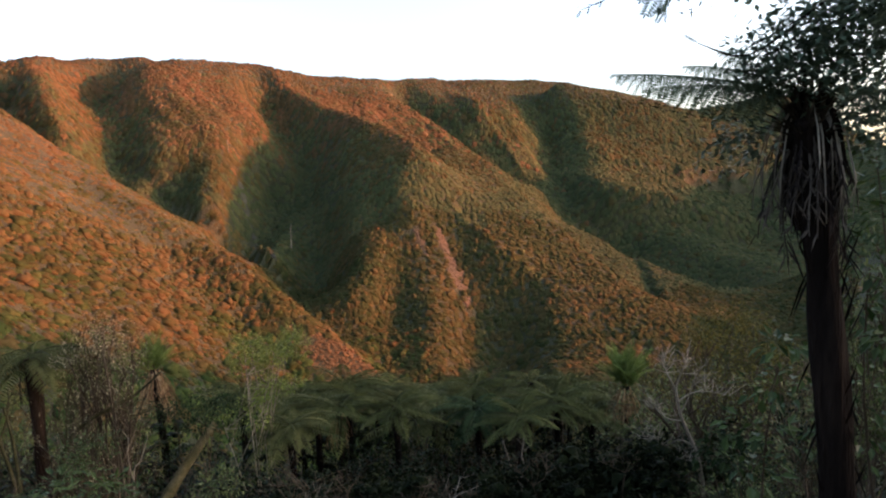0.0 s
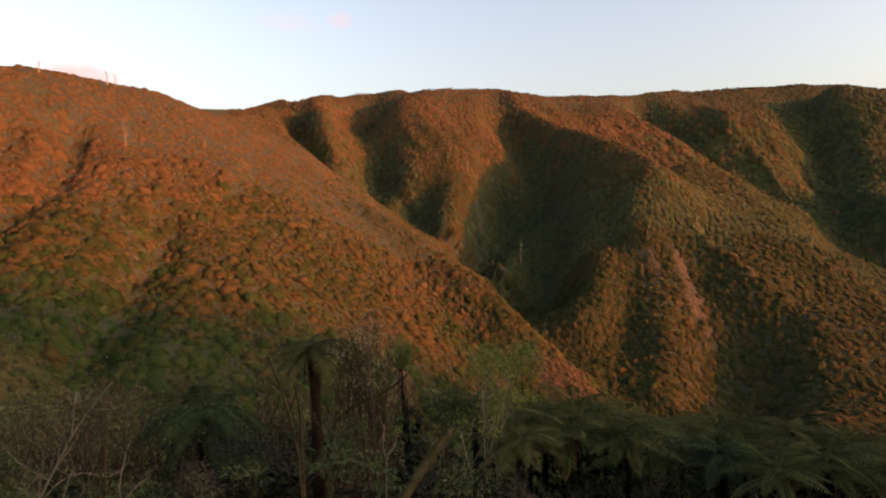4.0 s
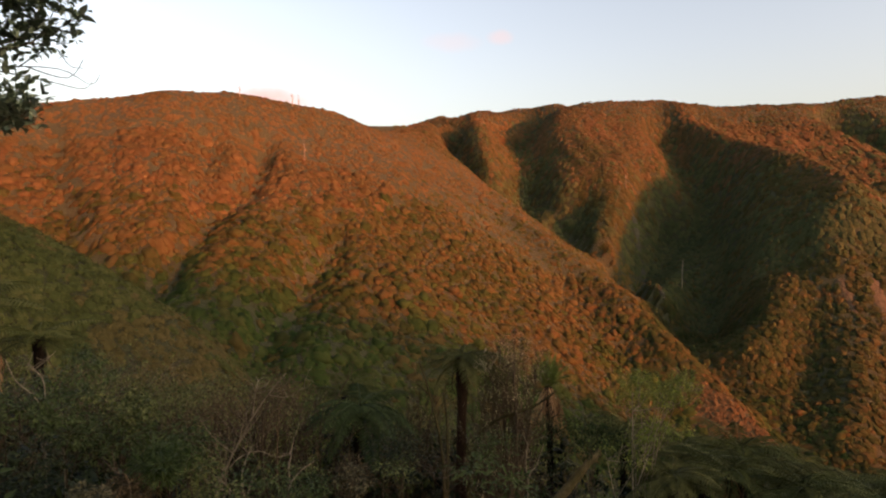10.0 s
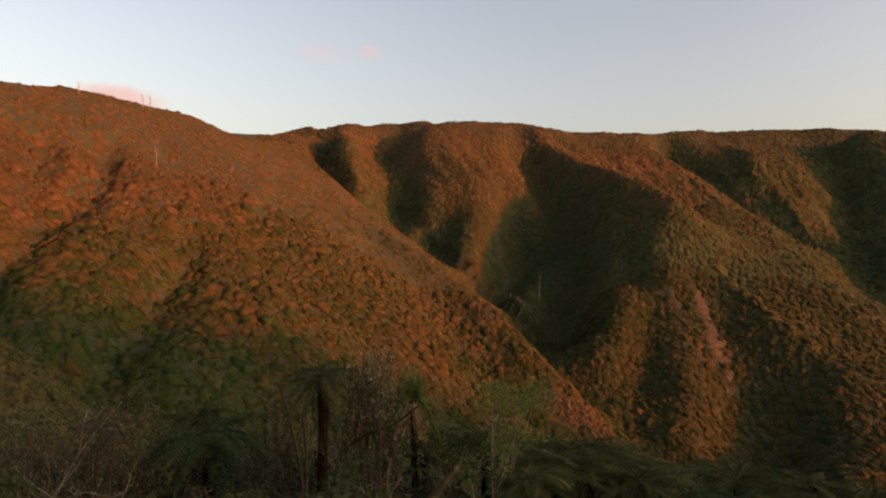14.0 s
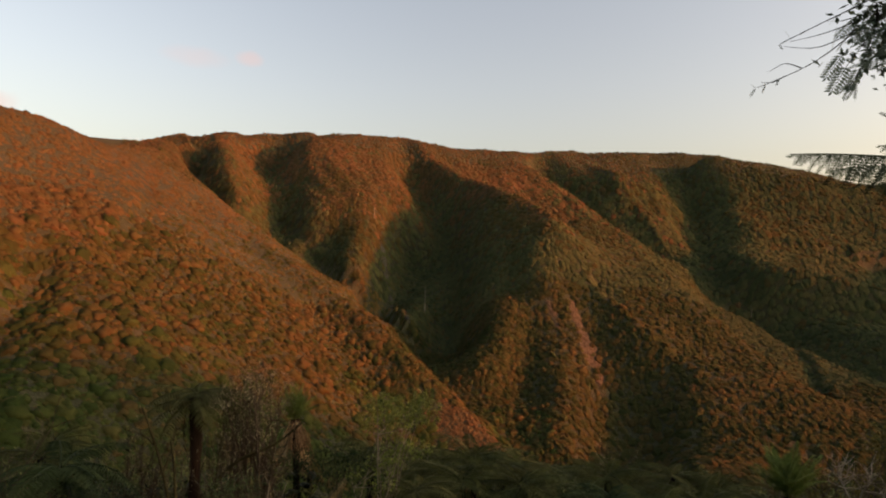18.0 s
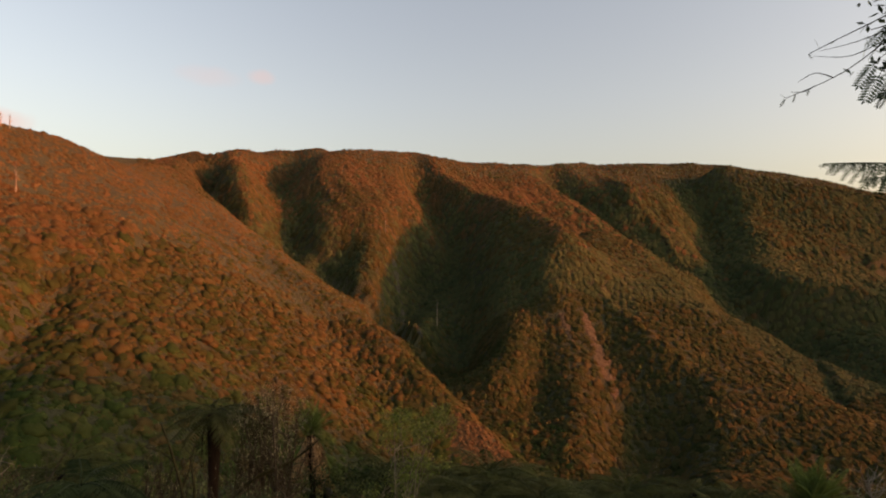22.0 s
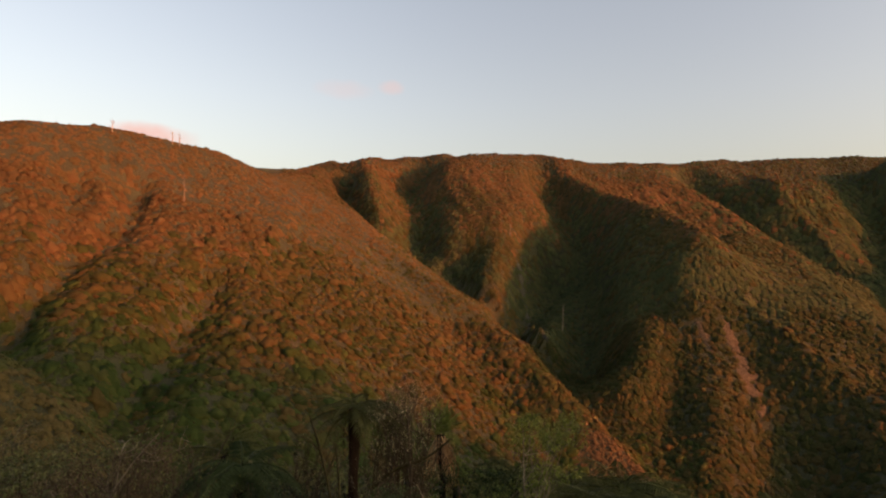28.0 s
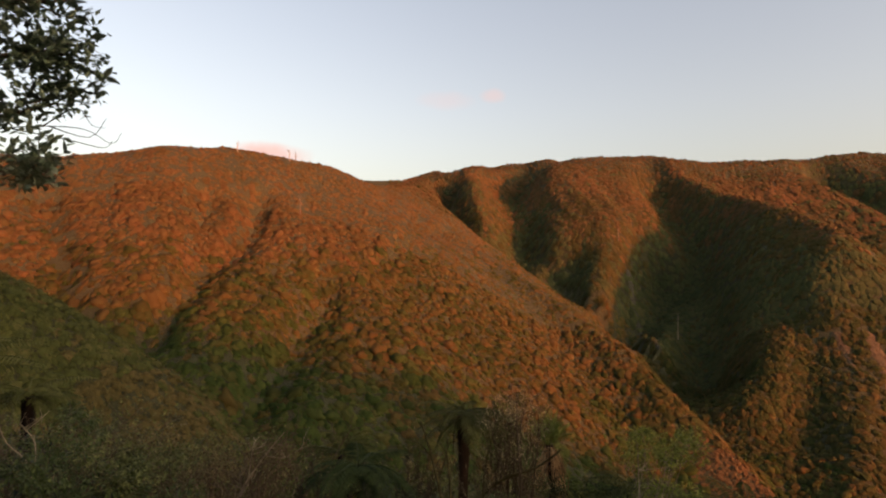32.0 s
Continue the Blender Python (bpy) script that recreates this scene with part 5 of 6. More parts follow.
for k, (x, y, z, wide, rad, leaf, mat, label) in enumerate((
        (-8.87, 6.35, -3.5, 0.7, 0.42, 0.11, M_LEAF_MID, "dense green shrub with soft leaves on the slope"), (-9.97, 8.19, -3.55, 0.7, 0.4, 0.09, M_LEAF_OLIVE, "olive shrub flecked with pale leaves"),
        (-9.33, 5.68, -3.1, 0.5, 0.36, 0.1, M_LEAF_MID, "dense green shrub with soft leaves on the slope"), (-6.66, 5.91, -3.85, 0.4, 0.3, 0.08, M_LEAF_OLIVE, "low olive shrub below the lookout"),
        (-6.07, 9.03, -4.75, 0.35, 0.3, 0.07, M_LEAF_BROWN, "small bush with brownish leaves"), (-5.84, 7.36, -4.4, 0.3, 0.3, 0.07, M_LEAF_MID, "low fresh green bush below the lookout"),
        (-7.47, 3.9, -3.0, 0.4, 0.3, 0.09, M_LEAF_DARK, "dark shrub close below the lookout"), (-6.78, 7.21, -4.4, 0.4, 0.32, 0.09, M_LEAF_MID, "low green shrub below the lookout"),
        (-7.3, 5.11, -3.7, 0.3, 0.25, 0.07, M_LEAF_BROWN, "low russet shrub on the slope"), (-8.44, 6.9, -3.9, 0.5, 0.36, 0.13, M_LEAF_MID, "shrub with long hanging green leaves"),
        (-6.92, 12.04, -5.3, 0.5, 0.4, 0.09, M_LEAF_DARK, "dark bush under the tree ferns"), (-4.66, 13.07, -5.3, 0.35, 0.3, 0.08, M_LEAF_MID, "small leafy bush beside a dead sapling"),
        (-2.4, 14.68, -5.3, 0.7, 0.45, 0.1, M_LEAF_DEEP, "dark green bush in front of the grove"), (-3.6, 17.0, -5.9, 0.8, 0.5, 0.1, M_LEAF_DEEP, "dark green bush beside the leaning trunk"),
        (4.6, 22.5, -8.8, 0.8, 0.5, 0.1, M_LEAF_OLIVE, "round olive bush among the tree ferns"), (9.9, 22.0, -8.9, 0.7, 0.5, 0.1, M_LEAF_OLIVE, "round olive bush among the tree ferns"),
        (12.9, 13.0, -5.6, 0.8, 0.5, 0.09, M_LEAF_BROWN, "brownish bush beside the yellowish tree"), (-12.0, 11.3, -4.3, 0.8, 0.45, 0.09, M_LEAF_OLIVE, "pale olive shrub on the slope"))):
    leafy_tree("leafy_shrub", label, x, y, lobes_about(x, y, z, wide, 0.3, 11, rad, 60 + k), leaf, 85, mat, M_BARK, 0.016, 60 + k, "shrub", 0.42)

for k, (x, y, z, size, leaf, aspect, mat, label) in enumerate((
        (-8.78, 4.62, -2.38, 0.8, 0.1, 0.4, M_LEAF_MID, "dark green shrub with soft leaves on the slope"), (-11.02, 6.75, -2.57, 1.0, 0.1, 0.45, M_LEAF_FRESH, "fresh green shrub with dense rounded tufts"),
        (-8.97, 6.22, -2.72, 0.85, 0.085, 0.5, M_LEAF_OLIVE, "olive shrub with small bright leaves"), (-6.97, 5.6, -3.02, 0.6, 0.16, 0.16, M_LEAF_FRESH, "shrub with long drooping narrow leaves"),
        (-10.74, 8.84, -3.23, 0.9, 0.07, 0.5, M_LEAF_FLECK, "grey-brown shrub flecked with pale leaves"), (-8.81, 8.01, -3.26, 0.85, 0.06, 0.4, M_LEAF_BROWN, "brown twiggy shrub with fine leaves"),
        (-5.8, 3.75, -2.55, 0.6, 0.05, 0.5, M_LEAF_FLECK, "low brownish shrub flecked with pale leaves"), (-5.85, 8.6, -4.42, 0.65, 0.06, 0.5, M_LEAF_FLECK, "brown-leaved shrub with pale flecks"),
        (-5.95, 5.97, -3.85, 0.5, 0.06, 0.45, M_LEAF_GREEN, "low pale green shrub with soft tufts"))):
    far = math.hypot(x, y) * size
    leafy_tree("leafy_shrub", label, x, y, lobes_about(x, y, z - 0.25, 0.055 * far, 0.036 * far, 11, 0.022 * far, 120 + k), leaf, 80, mat, M_BARK, 0.014, 120 + k, "shrub", aspect)
bare_tree("short dead branch leaning out of low shrubs", [
    (0.007, (-4.85, 3.47, -2.42), (-5.0, 3.43, -2.29), (-5.14, 3.4, -2.16)), (0.005, (-5.0, 3.43, -2.29), (-5.1, 3.49, -2.2), (-5.18, 3.52, -2.09))], 0, 21, M_BARK)
bare_tree("pale forked dead sapling in the shrubs", [
    (0.017, (-6.13, 7.16, -4.37), (-6.19, 7.49, -4.1), (-6.09, 7.82, -3.98)), (0.011, (-6.17, 7.3, -4.25), (-6.3, 7.4, -4.05), (-6.33, 7.42, -3.9))], 1, 22)
leafy_tree("leafy_shrub", "shrub with pale broad leaves close to the lookout", -5.8, 2.5, [(-5.68, 2.62, -2.15, 0.16), (-5.72, 2.6, -2.35, 0.2), (-5.66, 2.68, -2.5, 0.2)], 0.12, 26, M_LEAF_MID, M_BARK, 0.01, 95, "shrub", 0.5)

r = random.Random(77)
tree = tagged(new("broadleaf_tree"), "dark broad-leaved tree reaching in beside the lookout", "tree")
root = Vector((-5.6, 1.5, ground_at(-5.6, 1.5) - 0.1))
limb(tree, "trunk", [root, root + Vector((0.05, 0.1, 1.8)), (-5.5, 1.75, 1.0), (-5.4, 1.8, 2.6)], 0.13, M_BARK, 0.5)
boughs = [limb(tree, "limb", line, 0.03, M_BARK, 0.35) for line in (
    [(-5.5, 1.72, 0.7), (-5.2, 2.05, 1.12), (-4.92, 2.4, 1.3), (-4.78, 2.66, 1.45)],
    [(-5.45, 1.78, 1.4), (-5.15, 2.1, 1.65), (-4.92, 2.45, 1.78), (-4.76, 2.72, 1.85)],
    [(-5.42, 1.8, 2.0), (-5.15, 2.15, 2.15), (-4.95, 2.45, 2.2), (-4.8, 2.7, 2.3)],
    [(-5.5, 1.72, 0.4), (-5.15, 2.02, 0.75), (-4.85, 2.28, 0.82), (-4.68, 2.48, 0.88)])]
ends = [((-4.64, 2.94, 1.72), 0), ((-4.66, 2.9, 1.6), 0), ((-4.66, 2.90, 1.86), 1), ((-4.64, 2.84, 2.02), 1), ((-4.70, 2.85, 1.74), 1), ((-4.72, 2.72, 2.12), 1), ((-4.76, 2.62, 1.60), 1),
        ((-4.84, 2.5, 1.5), 0), ((-4.8, 2.7, 1.62), 0), ((-4.72, 2.74, 1.55), 0), ((-4.9, 2.35, 1.62), 1), ((-4.95, 2.3, 1.9), 1), ((-4.86, 2.6, 2.0), 2), ((-4.82, 2.72, 2.3), 2), ((-4.74, 2.8, 2.2), 2),
        ((-5.0, 2.3, 2.3), 2), ((-4.62, 2.62, 1.02), 3), ((-4.60, 2.52, 0.90), 3), ((-4.66, 2.36, 0.78), 3), ((-4.78, 2.32, 1.0), 3), ((-4.74, 2.5, 1.1), 3), ((-4.95, 2.2, 1.1), 3), ((-4.68, 2.8, 1.95), 1), ((-4.9, 2.45, 1.75), 1),
        ((-5.0, 2.15, 1.0), 3), ((-5.0, 2.1, 1.4), 0), ((-5.02, 2.12, 1.7), 1), ((-5.02, 2.15, 2.0), 2), ((-4.95, 2.2, 1.55), 0), ((-4.9, 2.25, 1.25), 0), ((-4.85, 2.4, 2.1), 2)]
inner = Soup()
for i, (tip, b) in enumerate(ends):
    tip = Vector(tip)
    start = boughs[b][r.randrange(5, len(boughs[b]) - 1)]
    mid = start.lerp(tip, 0.5) + Vector((r.uniform(-0.05, 0.05), r.uniform(-0.05, 0.05), r.uniform(-0.06, 0.04)))
    line = limb(tree, "branch", [start, mid, tip], 0.008)
    for k in range(10):
        p = line[-1] if k < 2 else line[r.randrange(2, len(line))] + Vector((r.uniform(-0.05, 0.05), r.uniform(-0.05, 0.05), r.uniform(-0.05, 0.05)))
        put_leaf(BRANCHES[-1], p, (tip - mid).normalized() * 0.6 + Vector((r.uniform(-1, 1), r.uniform(-1, 1), r.uniform(-0.5, 0.9))), r.uniform(0.075, 0.12), r)
    for k in range(85):
        p = line[r.randrange(0, len(line) - 1)] + Vector((r.uniform(-0.13, 0.13), r.uniform(-0.13, 0.13), r.uniform(-0.11, 0.11)))
        inner.blade(p, Vector((r.uniform(-1, 1), r.uniform(-1, 1), r.uniform(-0.6, 0.9))), Vector((r.uniform(-0.7, 0.7), r.uniform(-0.7, 0.7), 1)), r.uniform(0.06, 0.095), r.uniform(0.036, 0.052), 0.1)
piece("crown", inner.mesh("crown", M_LEAF_SHADE, False), tree)
for line in ([(-5.3, 1.95, 1.0), (-4.95, 2.4, 1.2), (-4.72, 2.8, 1.27), (-4.62, 3.0, 1.18), (-4.58, 3.06, 1.28)], [(-4.95, 2.4, 1.2), (-4.7, 2.72, 1.15), (-4.62, 2.93, 1.13), (-4.6, 3.0, 1.2)],
             [(-4.85, 2.58, 1.24), (-4.7, 2.75, 1.42), (-4.65, 2.85, 1.3), (-4.63, 2.95, 1.3)], [(-4.8, 2.6, 1.25), (-4.66, 2.84, 1.2), (-4.62, 2.95, 1.38)]):
    limb(tree, "bare_twig", line, 0.006, M_BARK_DARK)

# ---- the overhanging tree beside the near fern, with feathered leaves ----
tree = tagged(new("overhanging_tree"), "dark overhanging tree with small feathered leaves", "tree")
root = Vector((5.0, 2.3, ground_at(5.0, 2.3) - 0.1))
limb(tree, "trunk", [root, root + Vector((-0.1, 0.1, 2.0)), (4.75, 2.5, 1.6), (4.5, 2.6, 2.6)], 0.12, M_BARK, 0.5)
s = Soup()
for k in range(9):
    u = 0.12 + 0.1 * k
    for hand in (1, -1):
        s.blade(Vector((u, 0, -0.08 * u * u)), Vector((0.55, hand, -0.15)), Vector((0, 0, 1)), 0.30 * (1 - 0.5 * abs(u - 0.45)), 0.085, 0.1)
s.blade(Vector((0.95, 0, -0.07)), Vector((1, 0, -0.2)), Vector((0, 0, 1)), 0.2, 0.08)
s.tube([(0, 0, 0), (0.5, 0, -0.02), (1, 0, -0.08)], [0.012, 0.009, 0.005], 3)
SPRIG = [s.mesh("leaf_spray", M_LEAF_SHADE, False)]
twigs = [([(4.5, 2.6, 1.9), (3.6, 3.2, 1.75), (2.75, 3.55, 1.5), (2.35, 3.72, 1.22), (2.07, 3.86, 1.10)], 9), ([(3.6, 3.2, 1.75), (2.8, 3.5, 1.62), (2.45, 3.62, 1.48), (2.18, 3.79, 1.36)], 5),
         ([(4.6, 2.6, 2.2), (3.7, 3.0, 2.1), (2.9, 3.3, 1.95), (2.45, 3.6, 1.75)], 12), ([(3.7, 3.1, 1.85), (3.0, 3.5, 1.5), (2.62, 3.62, 1.2), (2.57, 3.67, 1.08)], 12),
         ([(4.4, 2.6, 1.7), (3.8, 2.95, 1.35), (3.3, 3.25, 0.95), (2.98, 3.48, 0.75)], 14), ([(4.3, 2.6, 1.5), (3.9, 2.9, 1.1), (3.5, 3.15, 0.85), (3.1, 3.4, 0.72)], 14),
         ([(4.5, 2.6, 2.4), (3.9, 2.8, 1.9), (3.4, 3.1, 1.5), (2.9, 3.4, 1.2)], 14), ([(4.4, 2.7, 1.3), (4.1, 2.9, 0.95), (3.8, 3.1, 0.75), (3.45, 3.3, 0.65)], 12),
         ([(4.4, 2.5, 2.0), (4.0, 2.7, 1.5), (3.6, 3.05, 1.1), (3.2, 3.3, 0.95)], 14), ([(3.3, 3.25, 0.95), (3.0, 3.42, 0.72), (2.72, 3.54, 0.82)], 2),
         ([(3.4, 3.1, 1.5), (2.95, 3.45, 1.35), (2.7, 3.6, 1.38)], 12)]
for line, sprays in twigs:
    thin = 3 < sprays < 10
    fine = limb(tree, "branch", line, 0.007 if thin else 0.012, M_BARK_DARK)
    for k in range(sprays):
        q = r.randrange(len(fine) // 3, len(fine))
        p = fine[q]
        put_leaf(BRANCHES[-1], p, Vector((r.uniform(-1, 0.4), r.uniform(-0.5, 0.8), r.uniform(-0.9, 0.25))), r.uniform(0.03, 0.06) if thin else r.uniform(0.08, 0.14), r, SPRIG)
for line in ([(2.6, 3.6, 1.42), (2.4, 3.72, 1.32), (2.23, 3.83, 1.36)], [(2.6, 3.6, 1.46), (2.42, 3.7, 1.4), (2.25, 3.8, 1.38)], [(2.3, 3.76, 1.2), (2.22, 3.8, 1.24), (2.14, 3.85, 1.2)], [(2.22, 3.8, 1.16), (2.16, 3.83, 1.13), (2.1, 3.86, 1.14)]):
    limb(tree, "bare_twig", line, 0.004, M_BARK_DARK)
for (ax, ay, az), (bx, by, bz) in (((2.46, 3.61, 1.24), (2.4, 3.66, 1.12)), ((2.48, 3.6, 1.17), (2.42, 3.64, 1.03)), ((2.53, 3.57, 1.14), (2.49, 3.6, 1.03)), ((2.57, 3.53, 1.25), (2.54, 3.55, 1.15)),
                                    ((2.55, 3.55, 1.24), (2.56, 3.55, 1.13)), ((2.62, 3.5, 1.25), (2.6, 3.51, 1.13)), ((2.57, 3.53, 1.42), (2.52, 3.57, 1.3)), ((2.6, 3.51, 1.38), (2.57, 3.53, 1.26)), ((2.66, 3.47, 1.3), (2.62, 3.5, 1.19))):
    top, end = Vector((ax, ay, az)), Vector((bx, by, bz))
    limb(tree, "twig", [(2.62, 3.56, 1.52), (2.62, 3.56, 1.4) if az < 1.3 else (2.62, 3.55, 1.47), top], 0.004, M_BARK_DARK)
    way = (end - top).normalized()
    side = way.cross(Vector((-0.55, -0.8, 0.2 + 0.3 * r.random()))).normalized()
    m = Matrix((way, side, way.cross(side))).transposed().to_4x4()
    m.translation = top
    size = 1.15 * (end - top).length
    piece("leaf_spray", SPRIG[0], BRANCHES[-1], m @ Matrix.Diagonal((size, size * 1.15, size, 1)))
hanging = limb(tree, "branch", [(3.3, 3.2, 1.7), (2.95, 3.42, 1.58), (2.7, 3.56, 1.5), (2.5, 3.7, 1.47)], 0.01, M_BARK_DARK)
for k in range(8):
    p = hanging[r.randrange(len(hanging) // 3, len(hanging))] + Vector((r.uniform(-0.06, 0.06), r.uniform(-0.06, 0.06), r.uniform(-0.05, 0.03)))
    put_leaf(BRANCHES[-1], p, Vector((r.uniform(-0.8, 0.3), r.uniform(-0.3, 0.5), r.uniform(-1.6, -0.5))), r.uniform(0.13, 0.2), r, SPRIG)
s = Soup()
for line, sprays in twigs:
    if sprays < 10:
        continue
    for k in range(170):
        q = r.random() ** 0.7 * 0.8
        pts = [Vector(p) for p in line]
        i = min(int(q * (len(pts) - 1)), len(pts) - 2)
        p = pts[i].lerp(pts[i + 1], q * (len(pts) - 1) - i) + Vector((r.gauss(0, 0.11), r.gauss(0, 0.11), r.gauss(0, 0.09)))
        s.blade(p, Vector((r.uniform(-1, 1), r.uniform(-1, 1), r.uniform(-0.8, 0.5))), Vector((r.uniform(-0.6, 0.6), r.uniform(-0.6, 0.6), 1)), r.uniform(0.035, 0.075), r.uniform(0.018, 0.032))
for cx, cy, cz in ((3.35, 3.28, 0.78), (3.05, 3.43, 0.78), (3.2, 3.3, 0.88), (3.43, 3.2, 0.86), (3.62, 3.14, 0.7), (3.44, 3.33, 0.68), (3.54, 3.08, 0.95), (3.7, 3.0, 0.8), (3.3, 3.2, 1.05), (3.6, 3.0, 1.15),
                   (2.75, 3.58, 1.3), (2.9, 3.5, 1.45), (2.7, 3.6, 1.5), (3.0, 3.4, 1.2), (2.65, 3.6, 1.7),
                   (3.75, 3.29, 0.7), (3.78, 3.26, 0.34), (3.8, 3.24, 0.15), (3.9, 3.2, 0.45), (3.58, 3.47, 0.88), (3.42, 3.62, 0.73), (3.69, 3.36, 1.0), (3.79, 3.26, 0.93),
                   (3.3, 3.28, 0.6), (3.48, 3.22, 0.5), (3.22, 3.42, 0.62), (3.6, 3.2, 0.5), (3.62, 3.3, 0.3), (3.12, 3.5, 0.66)):
    for k in range(170):
        p = Vector((cx + r.gauss(0, 0.1), cy + r.gauss(0, 0.1), cz + r.gauss(0, 0.065)))
        s.leaflet(p, Vector((r.uniform(-1, 1), r.uniform(-1, 1), r.uniform(-0.8, 0.5))), Vector((r.uniform(-0.6, 0.6), r.uniform(-0.6, 0.6), 1)), r.uniform(0.04, 0.085), r.uniform(0.022, 0.036))
for cx, cy, cz in ((4.45, 3.8, 0.95), (4.5, 3.8, 0.6), (4.5, 3.75, 0.3), (4.3, 4.0, 0.75), (4.35, 3.9, 1.25), (4.5, 3.7, 1.5), (4.65, 3.6, 0.9), (4.6, 3.6, 0.05), (4.1, 4.1, 1.0), (4.2, 4.0, 1.6)):
    for k in range(100):
        p = Vector((cx + r.gauss(0, 0.15), cy + r.gauss(0, 0.15), cz + r.gauss(0, 0.15)))
        s.leaflet(p, Vector((r.uniform(-1, 1), r.uniform(-1, 1), r.uniform(-0.8, 0.5))), Vector((r.uniform(-0.6, 0.6), r.uniform(-0.6, 0.6), 1)), r.uniform(0.07, 0.14), r.uniform(0.035, 0.06))
for k in range(380):
    p = Vector((3.19 + r.gauss(0, 0.14), 3.7 + r.gauss(0, 0.12), 0.2 + r.gauss(0, 0.1)))
    s.leaflet(p, Vector((r.uniform(-1, 1), r.uniform(-1, 1), r.uniform(-0.8, 0.5))), Vector((r.uniform(-0.6, 0.6), r.uniform(-0.6, 0.6), 1)), r.uniform(0.04, 0.08), r.uniform(0.02, 0.035))
limb(tree, "branch", [(4.75, 2.5, 1.6), (4.7, 3.2, 1.2), (4.5, 3.8, 0.8)], 0.02, M_BARK_DARK)
limb(tree, "branch", [(4.7, 3.2, 1.2), (4.0, 3.6, 0.6), (3.21, 3.68, 0.22)], 0.01, M_BARK_DARK)
piece("crown", s.mesh("crown", M_LEAF_SHADE, False), tree)


# ---- undergrowth and the bush on the near slopes: leafy clumps, too many to count ----
def leafy_shape(seed, leaves, size, body, lobes_in=4):
    """A clump of small leaves about one unit in radius."""
    r = random.Random(seed)
    s = Soup()
    lobes = [(Vector((r.uniform(-0.6, 0.6), r.uniform(-0.6, 0.6), r.uniform(0.0, 0.55))), r.uniform(0.3, 0.5)) for _ in range(6)]
    for i in range(leaves):
        c, rad = r.choice(lobes)
        way = Vector((r.gauss(0, 1), r.gauss(0, 1), r.gauss(0.35, 0.8))).normalized()
        p = c + way * rad * r.uniform(0.75, 1.05)
        k = size * r.uniform(0.6, 1.4)
        s.leaflet(p, way * 0.5 + Vector((r.uniform(-1, 1), r.uniform(-1, 1), r.uniform(-0.5, 0.5))), way + Vector((0, 0, 0.6)), k, k * 0.5)
    body_v, body_f = crown_shape(lobes_in, seed)
    body_v = body_v * body
    return np.concatenate([np.array(s.v), body_v]), np.concatenate([np.array(s.f), body_f + len(s.v)])


def clumps(name, label, x, y, radius, mat, leaves, size, seed, lift=0.3, body=0.82, storeys=1, flat=1.0, lobes_in=4, rise=0.0):
    """Leafy clumps on the land; storeys: how many stand one over another; rise: height above the land."""
    z = surface(x, y) + rise
    rng = np.random.default_rng(seed)
    if storeys > 1:
        z = np.concatenate([z + 0.95 * k * radius for k in range(storeys)])
        x, y, radius = np.tile(x, storeys) + rng.uniform(-0.3, 0.3, len(z)), np.tile(y, storeys) + rng.uniform(-0.3, 0.3, len(z)), np.tile(radius, storeys)
    shapes = [leafy_shape(seed * 7 + i, leaves, size, body, lobes_in) for i in range(5)]
    kind = rng.integers(0, 5, len(x))
    all_v, all_f, base = [], [], 0
    for i, (v, f) in enumerate(shapes):
        pick = np.where(kind == i)[0]
        if not len(pick):
            continue
        turn = rng.uniform(0, 2 * np.pi, len(pick))
        c, sn, rr = np.cos(turn)[:, None], np.sin(turn)[:, None], radius[pick][:, None]
        dx, dy = (v[:, 0] * c - v[:, 1] * sn) * rr, (v[:, 0] * sn + v[:, 1] * c) * rr
        px, py = dx + x[pick][:, None], dy + y[pick][:, None]
        pz = v[:, 2] * rr * flat * rng.uniform(0.8, 1.5, (len(pick), 1)) + z[pick][:, None] + lift * rr + lie(x[pick], y[pick], dx, dy)
        all_v.append(np.stack([px, py, pz], -1).reshape(-1, 3))
        all_f.append((f[None] + (base + np.arange(len(pick))[:, None, None] * len(v))).reshape(-1, 3))
        base += len(pick) * len(v)
    ob = new(name, mesh_of(name, np.concatenate(all_v), np.concatenate(all_f), mat))
    return tagged(ob, label, "undergrowth", kind="stuff")


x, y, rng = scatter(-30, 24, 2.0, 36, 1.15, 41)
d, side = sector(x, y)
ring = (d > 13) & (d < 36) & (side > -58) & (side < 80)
# Leaf colour darkened here for the shade in the gaps between plants.
clumps("undergrowth", "low bush and fern undergrowth with leaves darkened for shade", x[ring], y[ring], rng.uniform(0.7, 1.35, ring.sum()), M_LEAF_DARK, 75, 0.17, 3, 0.0, body=0.6)
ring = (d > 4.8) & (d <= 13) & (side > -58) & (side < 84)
clumps("near_undergrowth", "small-leaved bushes below the lookout, leaves darkened for shade", x[ring], y[ring], rng.uniform(0.6, 1.15, ring.sum()), M_LEAF_DARK, 420, 0.085, 6, 0.0, body=0.6)
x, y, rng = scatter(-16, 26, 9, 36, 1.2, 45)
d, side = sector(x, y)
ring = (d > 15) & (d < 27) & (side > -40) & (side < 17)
# Leaves painted near-black so the space under the crowns reads as shade.
clumps("thicket", "tall thicket coloured near-black for shade under the tree ferns", x[ring], y[ring], rng.uniform(0.65, 0.95, ring.sum()), M_LEAF_BLACK, 75, 0.2, 12, 0.0, 0.5, 4)
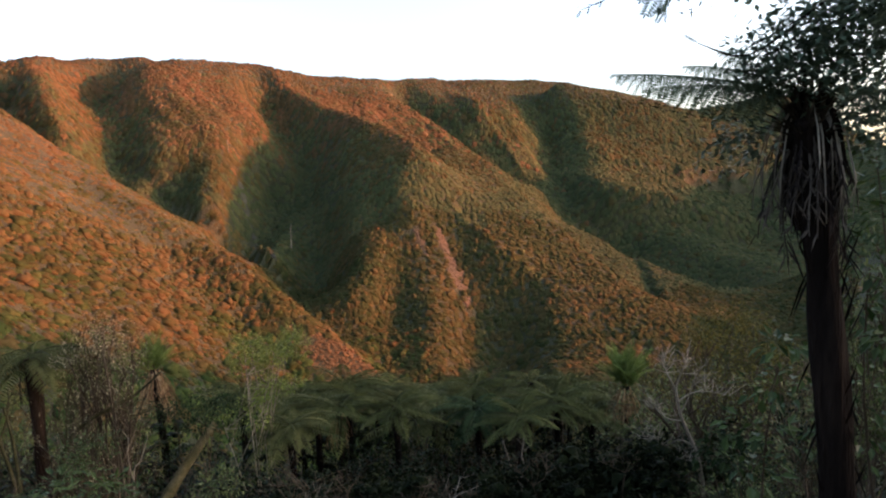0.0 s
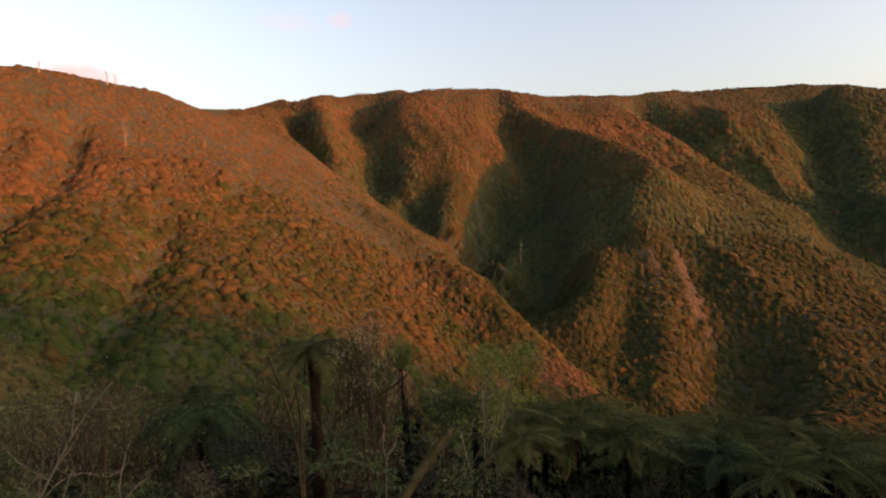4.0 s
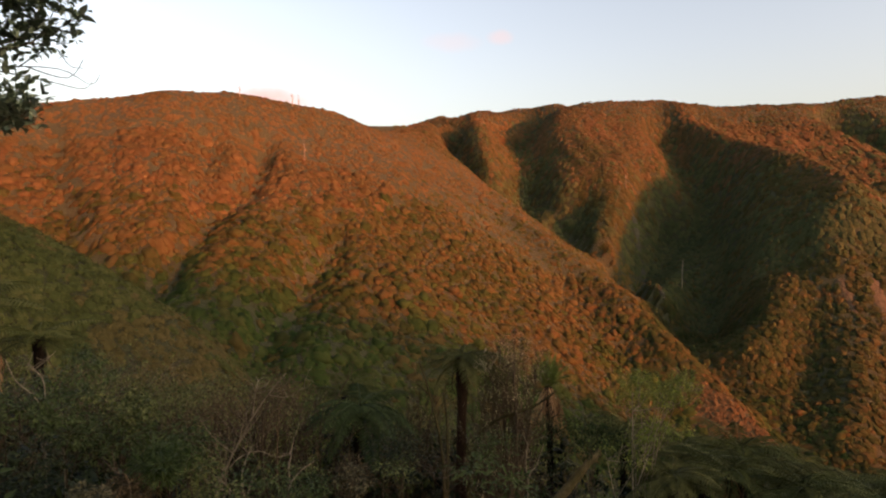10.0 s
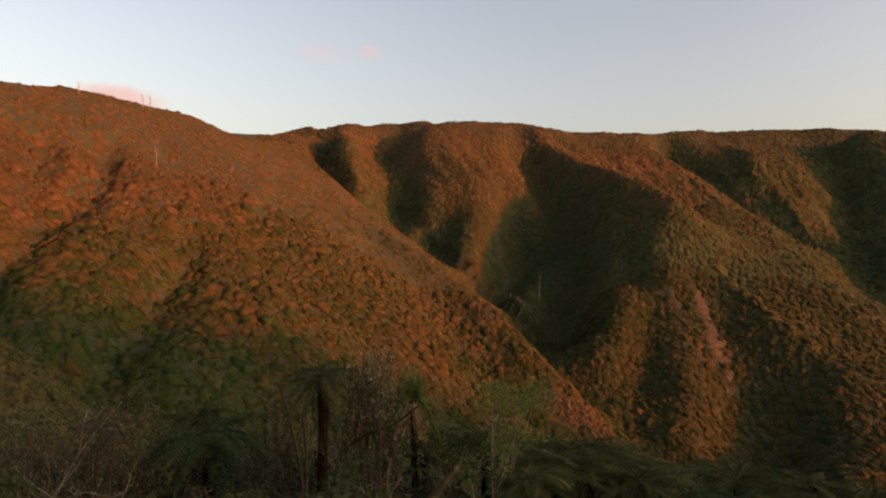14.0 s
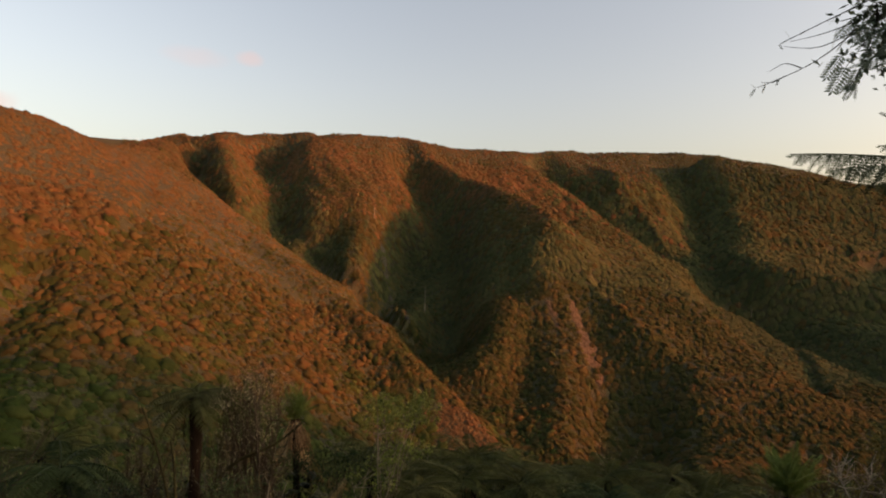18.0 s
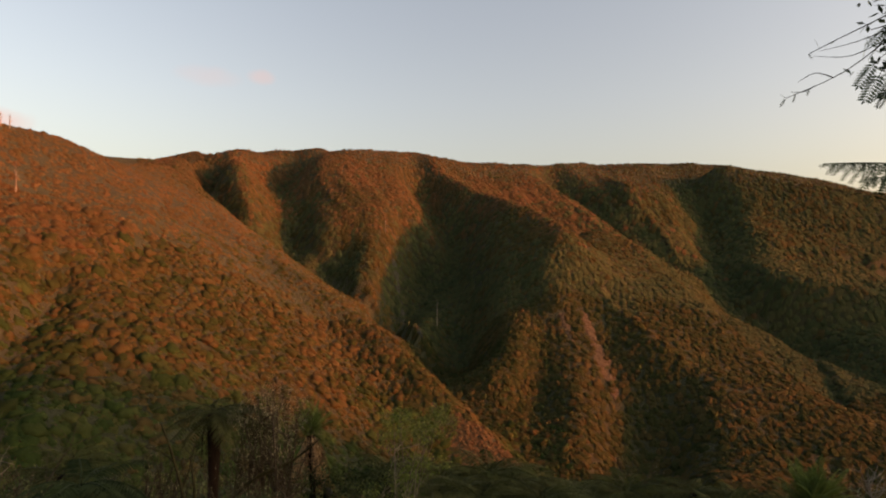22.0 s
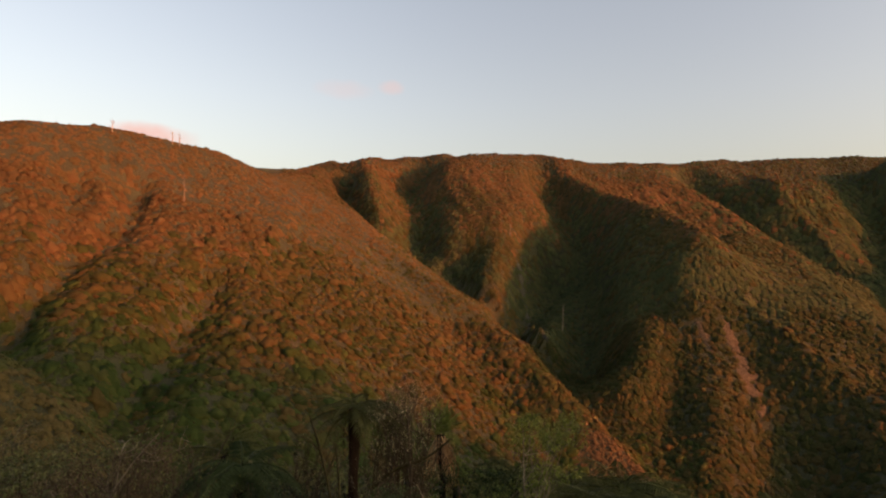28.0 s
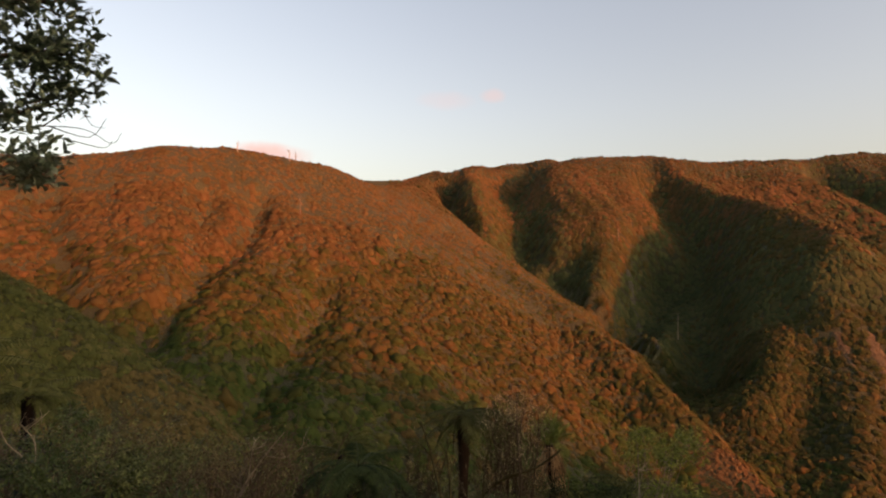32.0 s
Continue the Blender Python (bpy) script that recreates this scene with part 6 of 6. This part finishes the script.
# Columns of clumps added round the trunks, coloured as the grove's shade.
for mat, low, high, label in ((M_LEAF_BLACK, -60, 12, "bush coloured near-black for shade round the fern trunks"), (M_LEAF_DARK, 12, 60, "bush with leaves darkened for shade round fern trunks")):
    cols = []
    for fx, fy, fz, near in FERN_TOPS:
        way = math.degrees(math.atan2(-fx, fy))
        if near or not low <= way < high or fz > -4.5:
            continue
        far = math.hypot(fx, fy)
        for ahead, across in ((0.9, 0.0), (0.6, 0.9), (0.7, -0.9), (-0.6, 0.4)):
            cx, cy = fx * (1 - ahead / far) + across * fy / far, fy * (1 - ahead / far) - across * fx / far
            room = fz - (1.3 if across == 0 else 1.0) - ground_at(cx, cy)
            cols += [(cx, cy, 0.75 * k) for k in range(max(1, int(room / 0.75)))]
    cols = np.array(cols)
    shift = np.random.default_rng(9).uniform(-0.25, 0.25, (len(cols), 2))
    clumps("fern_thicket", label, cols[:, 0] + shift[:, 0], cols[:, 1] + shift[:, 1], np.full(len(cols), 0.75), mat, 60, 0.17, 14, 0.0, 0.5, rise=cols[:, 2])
# Darkened leaves again stand for shade between the shrubs.
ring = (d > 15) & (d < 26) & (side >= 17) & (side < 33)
clumps("thicket", "tall thicket between the shrubs, leaves darkened for shade", x[ring], y[ring], rng.uniform(0.75, 1.05, ring.sum()), M_LEAF_DARK, 75, 0.17, 13, 0.0, 0.5, 4)
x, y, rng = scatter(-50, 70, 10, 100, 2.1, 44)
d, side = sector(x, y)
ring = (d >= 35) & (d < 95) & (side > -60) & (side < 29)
# The same painted shade fills the slope below the grove.
clumps("lower_bush", "bush coloured near-black for shade below the grove", x[ring], y[ring], rng.uniform(1.4, 2.4, ring.sum()), M_LEAF_BLACK, 40, 0.2, 9, 0.0)
x, y, rng = scatter(-90, 10, 5, 90, 1.9, 42)
d, side = sector(x, y)
ring = (d >= 30) & (d < 80) & (side > 28) & (side < 82)
clumps("slope_bush", "olive-green bush on the shaded near slope", x[ring], y[ring], rng.uniform(1.3, 2.3, ring.sum()), M_LEAF_OLIVE, 110, 0.15, 4, 0.05, lobes_in=6)
x, y, rng = scatter(-160, -20, 15, 150, 1.6, 43)
d, side = sector(x, y)
ring = (d > 78) & (d <= 154) & (side > 36) & (side < 80)
band = along(x, y, [(-122, 70, 0), (-104, 76, 0), (-84, 80, 0)])[0]
heath = value_noise(x / 16, y / 16, 61) + 0.5 * (rng.random(len(x)) - 0.5) > 0.25 + band / 45
clumps("valley_bush", "green bush on the shaded valley side", x[ring & ~heath], y[ring & ~heath], rng.uniform(1.1, 2.1, (ring & ~heath).sum()), M_LEAF_SLOPE, 50, 0.24, 5, 0.0, 0.86, 1, 0.8, 6)
clumps("valley_heath", "brown-green scrub on the shaded valley side", x[ring & heath], y[ring & heath], rng.uniform(0.9, 1.8, (ring & heath).sum()), M_LEAF_HEATH, 50, 0.24, 8, 0.0, 0.86, 1, 0.7, 6)

# ---- dead trees standing out of the forest on the hill ----
def snag(x, y, height, seed, label="bleached dead tree trunk standing above the forest"):
    r = random.Random(seed)
    thing = tagged(new("dead_tree"), label, "tree", "dead trees on the hill")
    thing.location = (x, y, ground_at(x, y))
    s = Soup()
    s.tube([(0, 0, -0.5), (0.1, 0, height * 0.5), (r.uniform(-0.5, 0.5), 0, height)], [0.34, 0.24, 0.09], 7, 0.1, r)
    piece("trunk", s.mesh("trunk", M_BARK_PALE), thing)
    for k in range(4):
        u = r.uniform(0.45, 0.95)
        a = r.uniform(0, 6.28)
        s = Soup()
        p = Vector((0.05, 0, height * u))
        s.tube([p, p + Vector((math.cos(a) * 0.9, math.sin(a) * 0.9, 0.6)), p + Vector((math.cos(a) * 1.4, math.sin(a) * 1.4, 2.0))], [0.14, 0.1, 0.04], 5)
        piece("limb", s.mesh("limb", M_BARK_PALE), thing)


for x, y, h, seed in ((-216, 270, 15, 1), (-283, 288, 8, 2), (-267, 321, 8, 3), (-264, 324, 8, 6), (-78, 571, 14, 4), (-23, 490, 21, 5), (330, 645, 16, 7)):
    snag(x, y, h, seed)
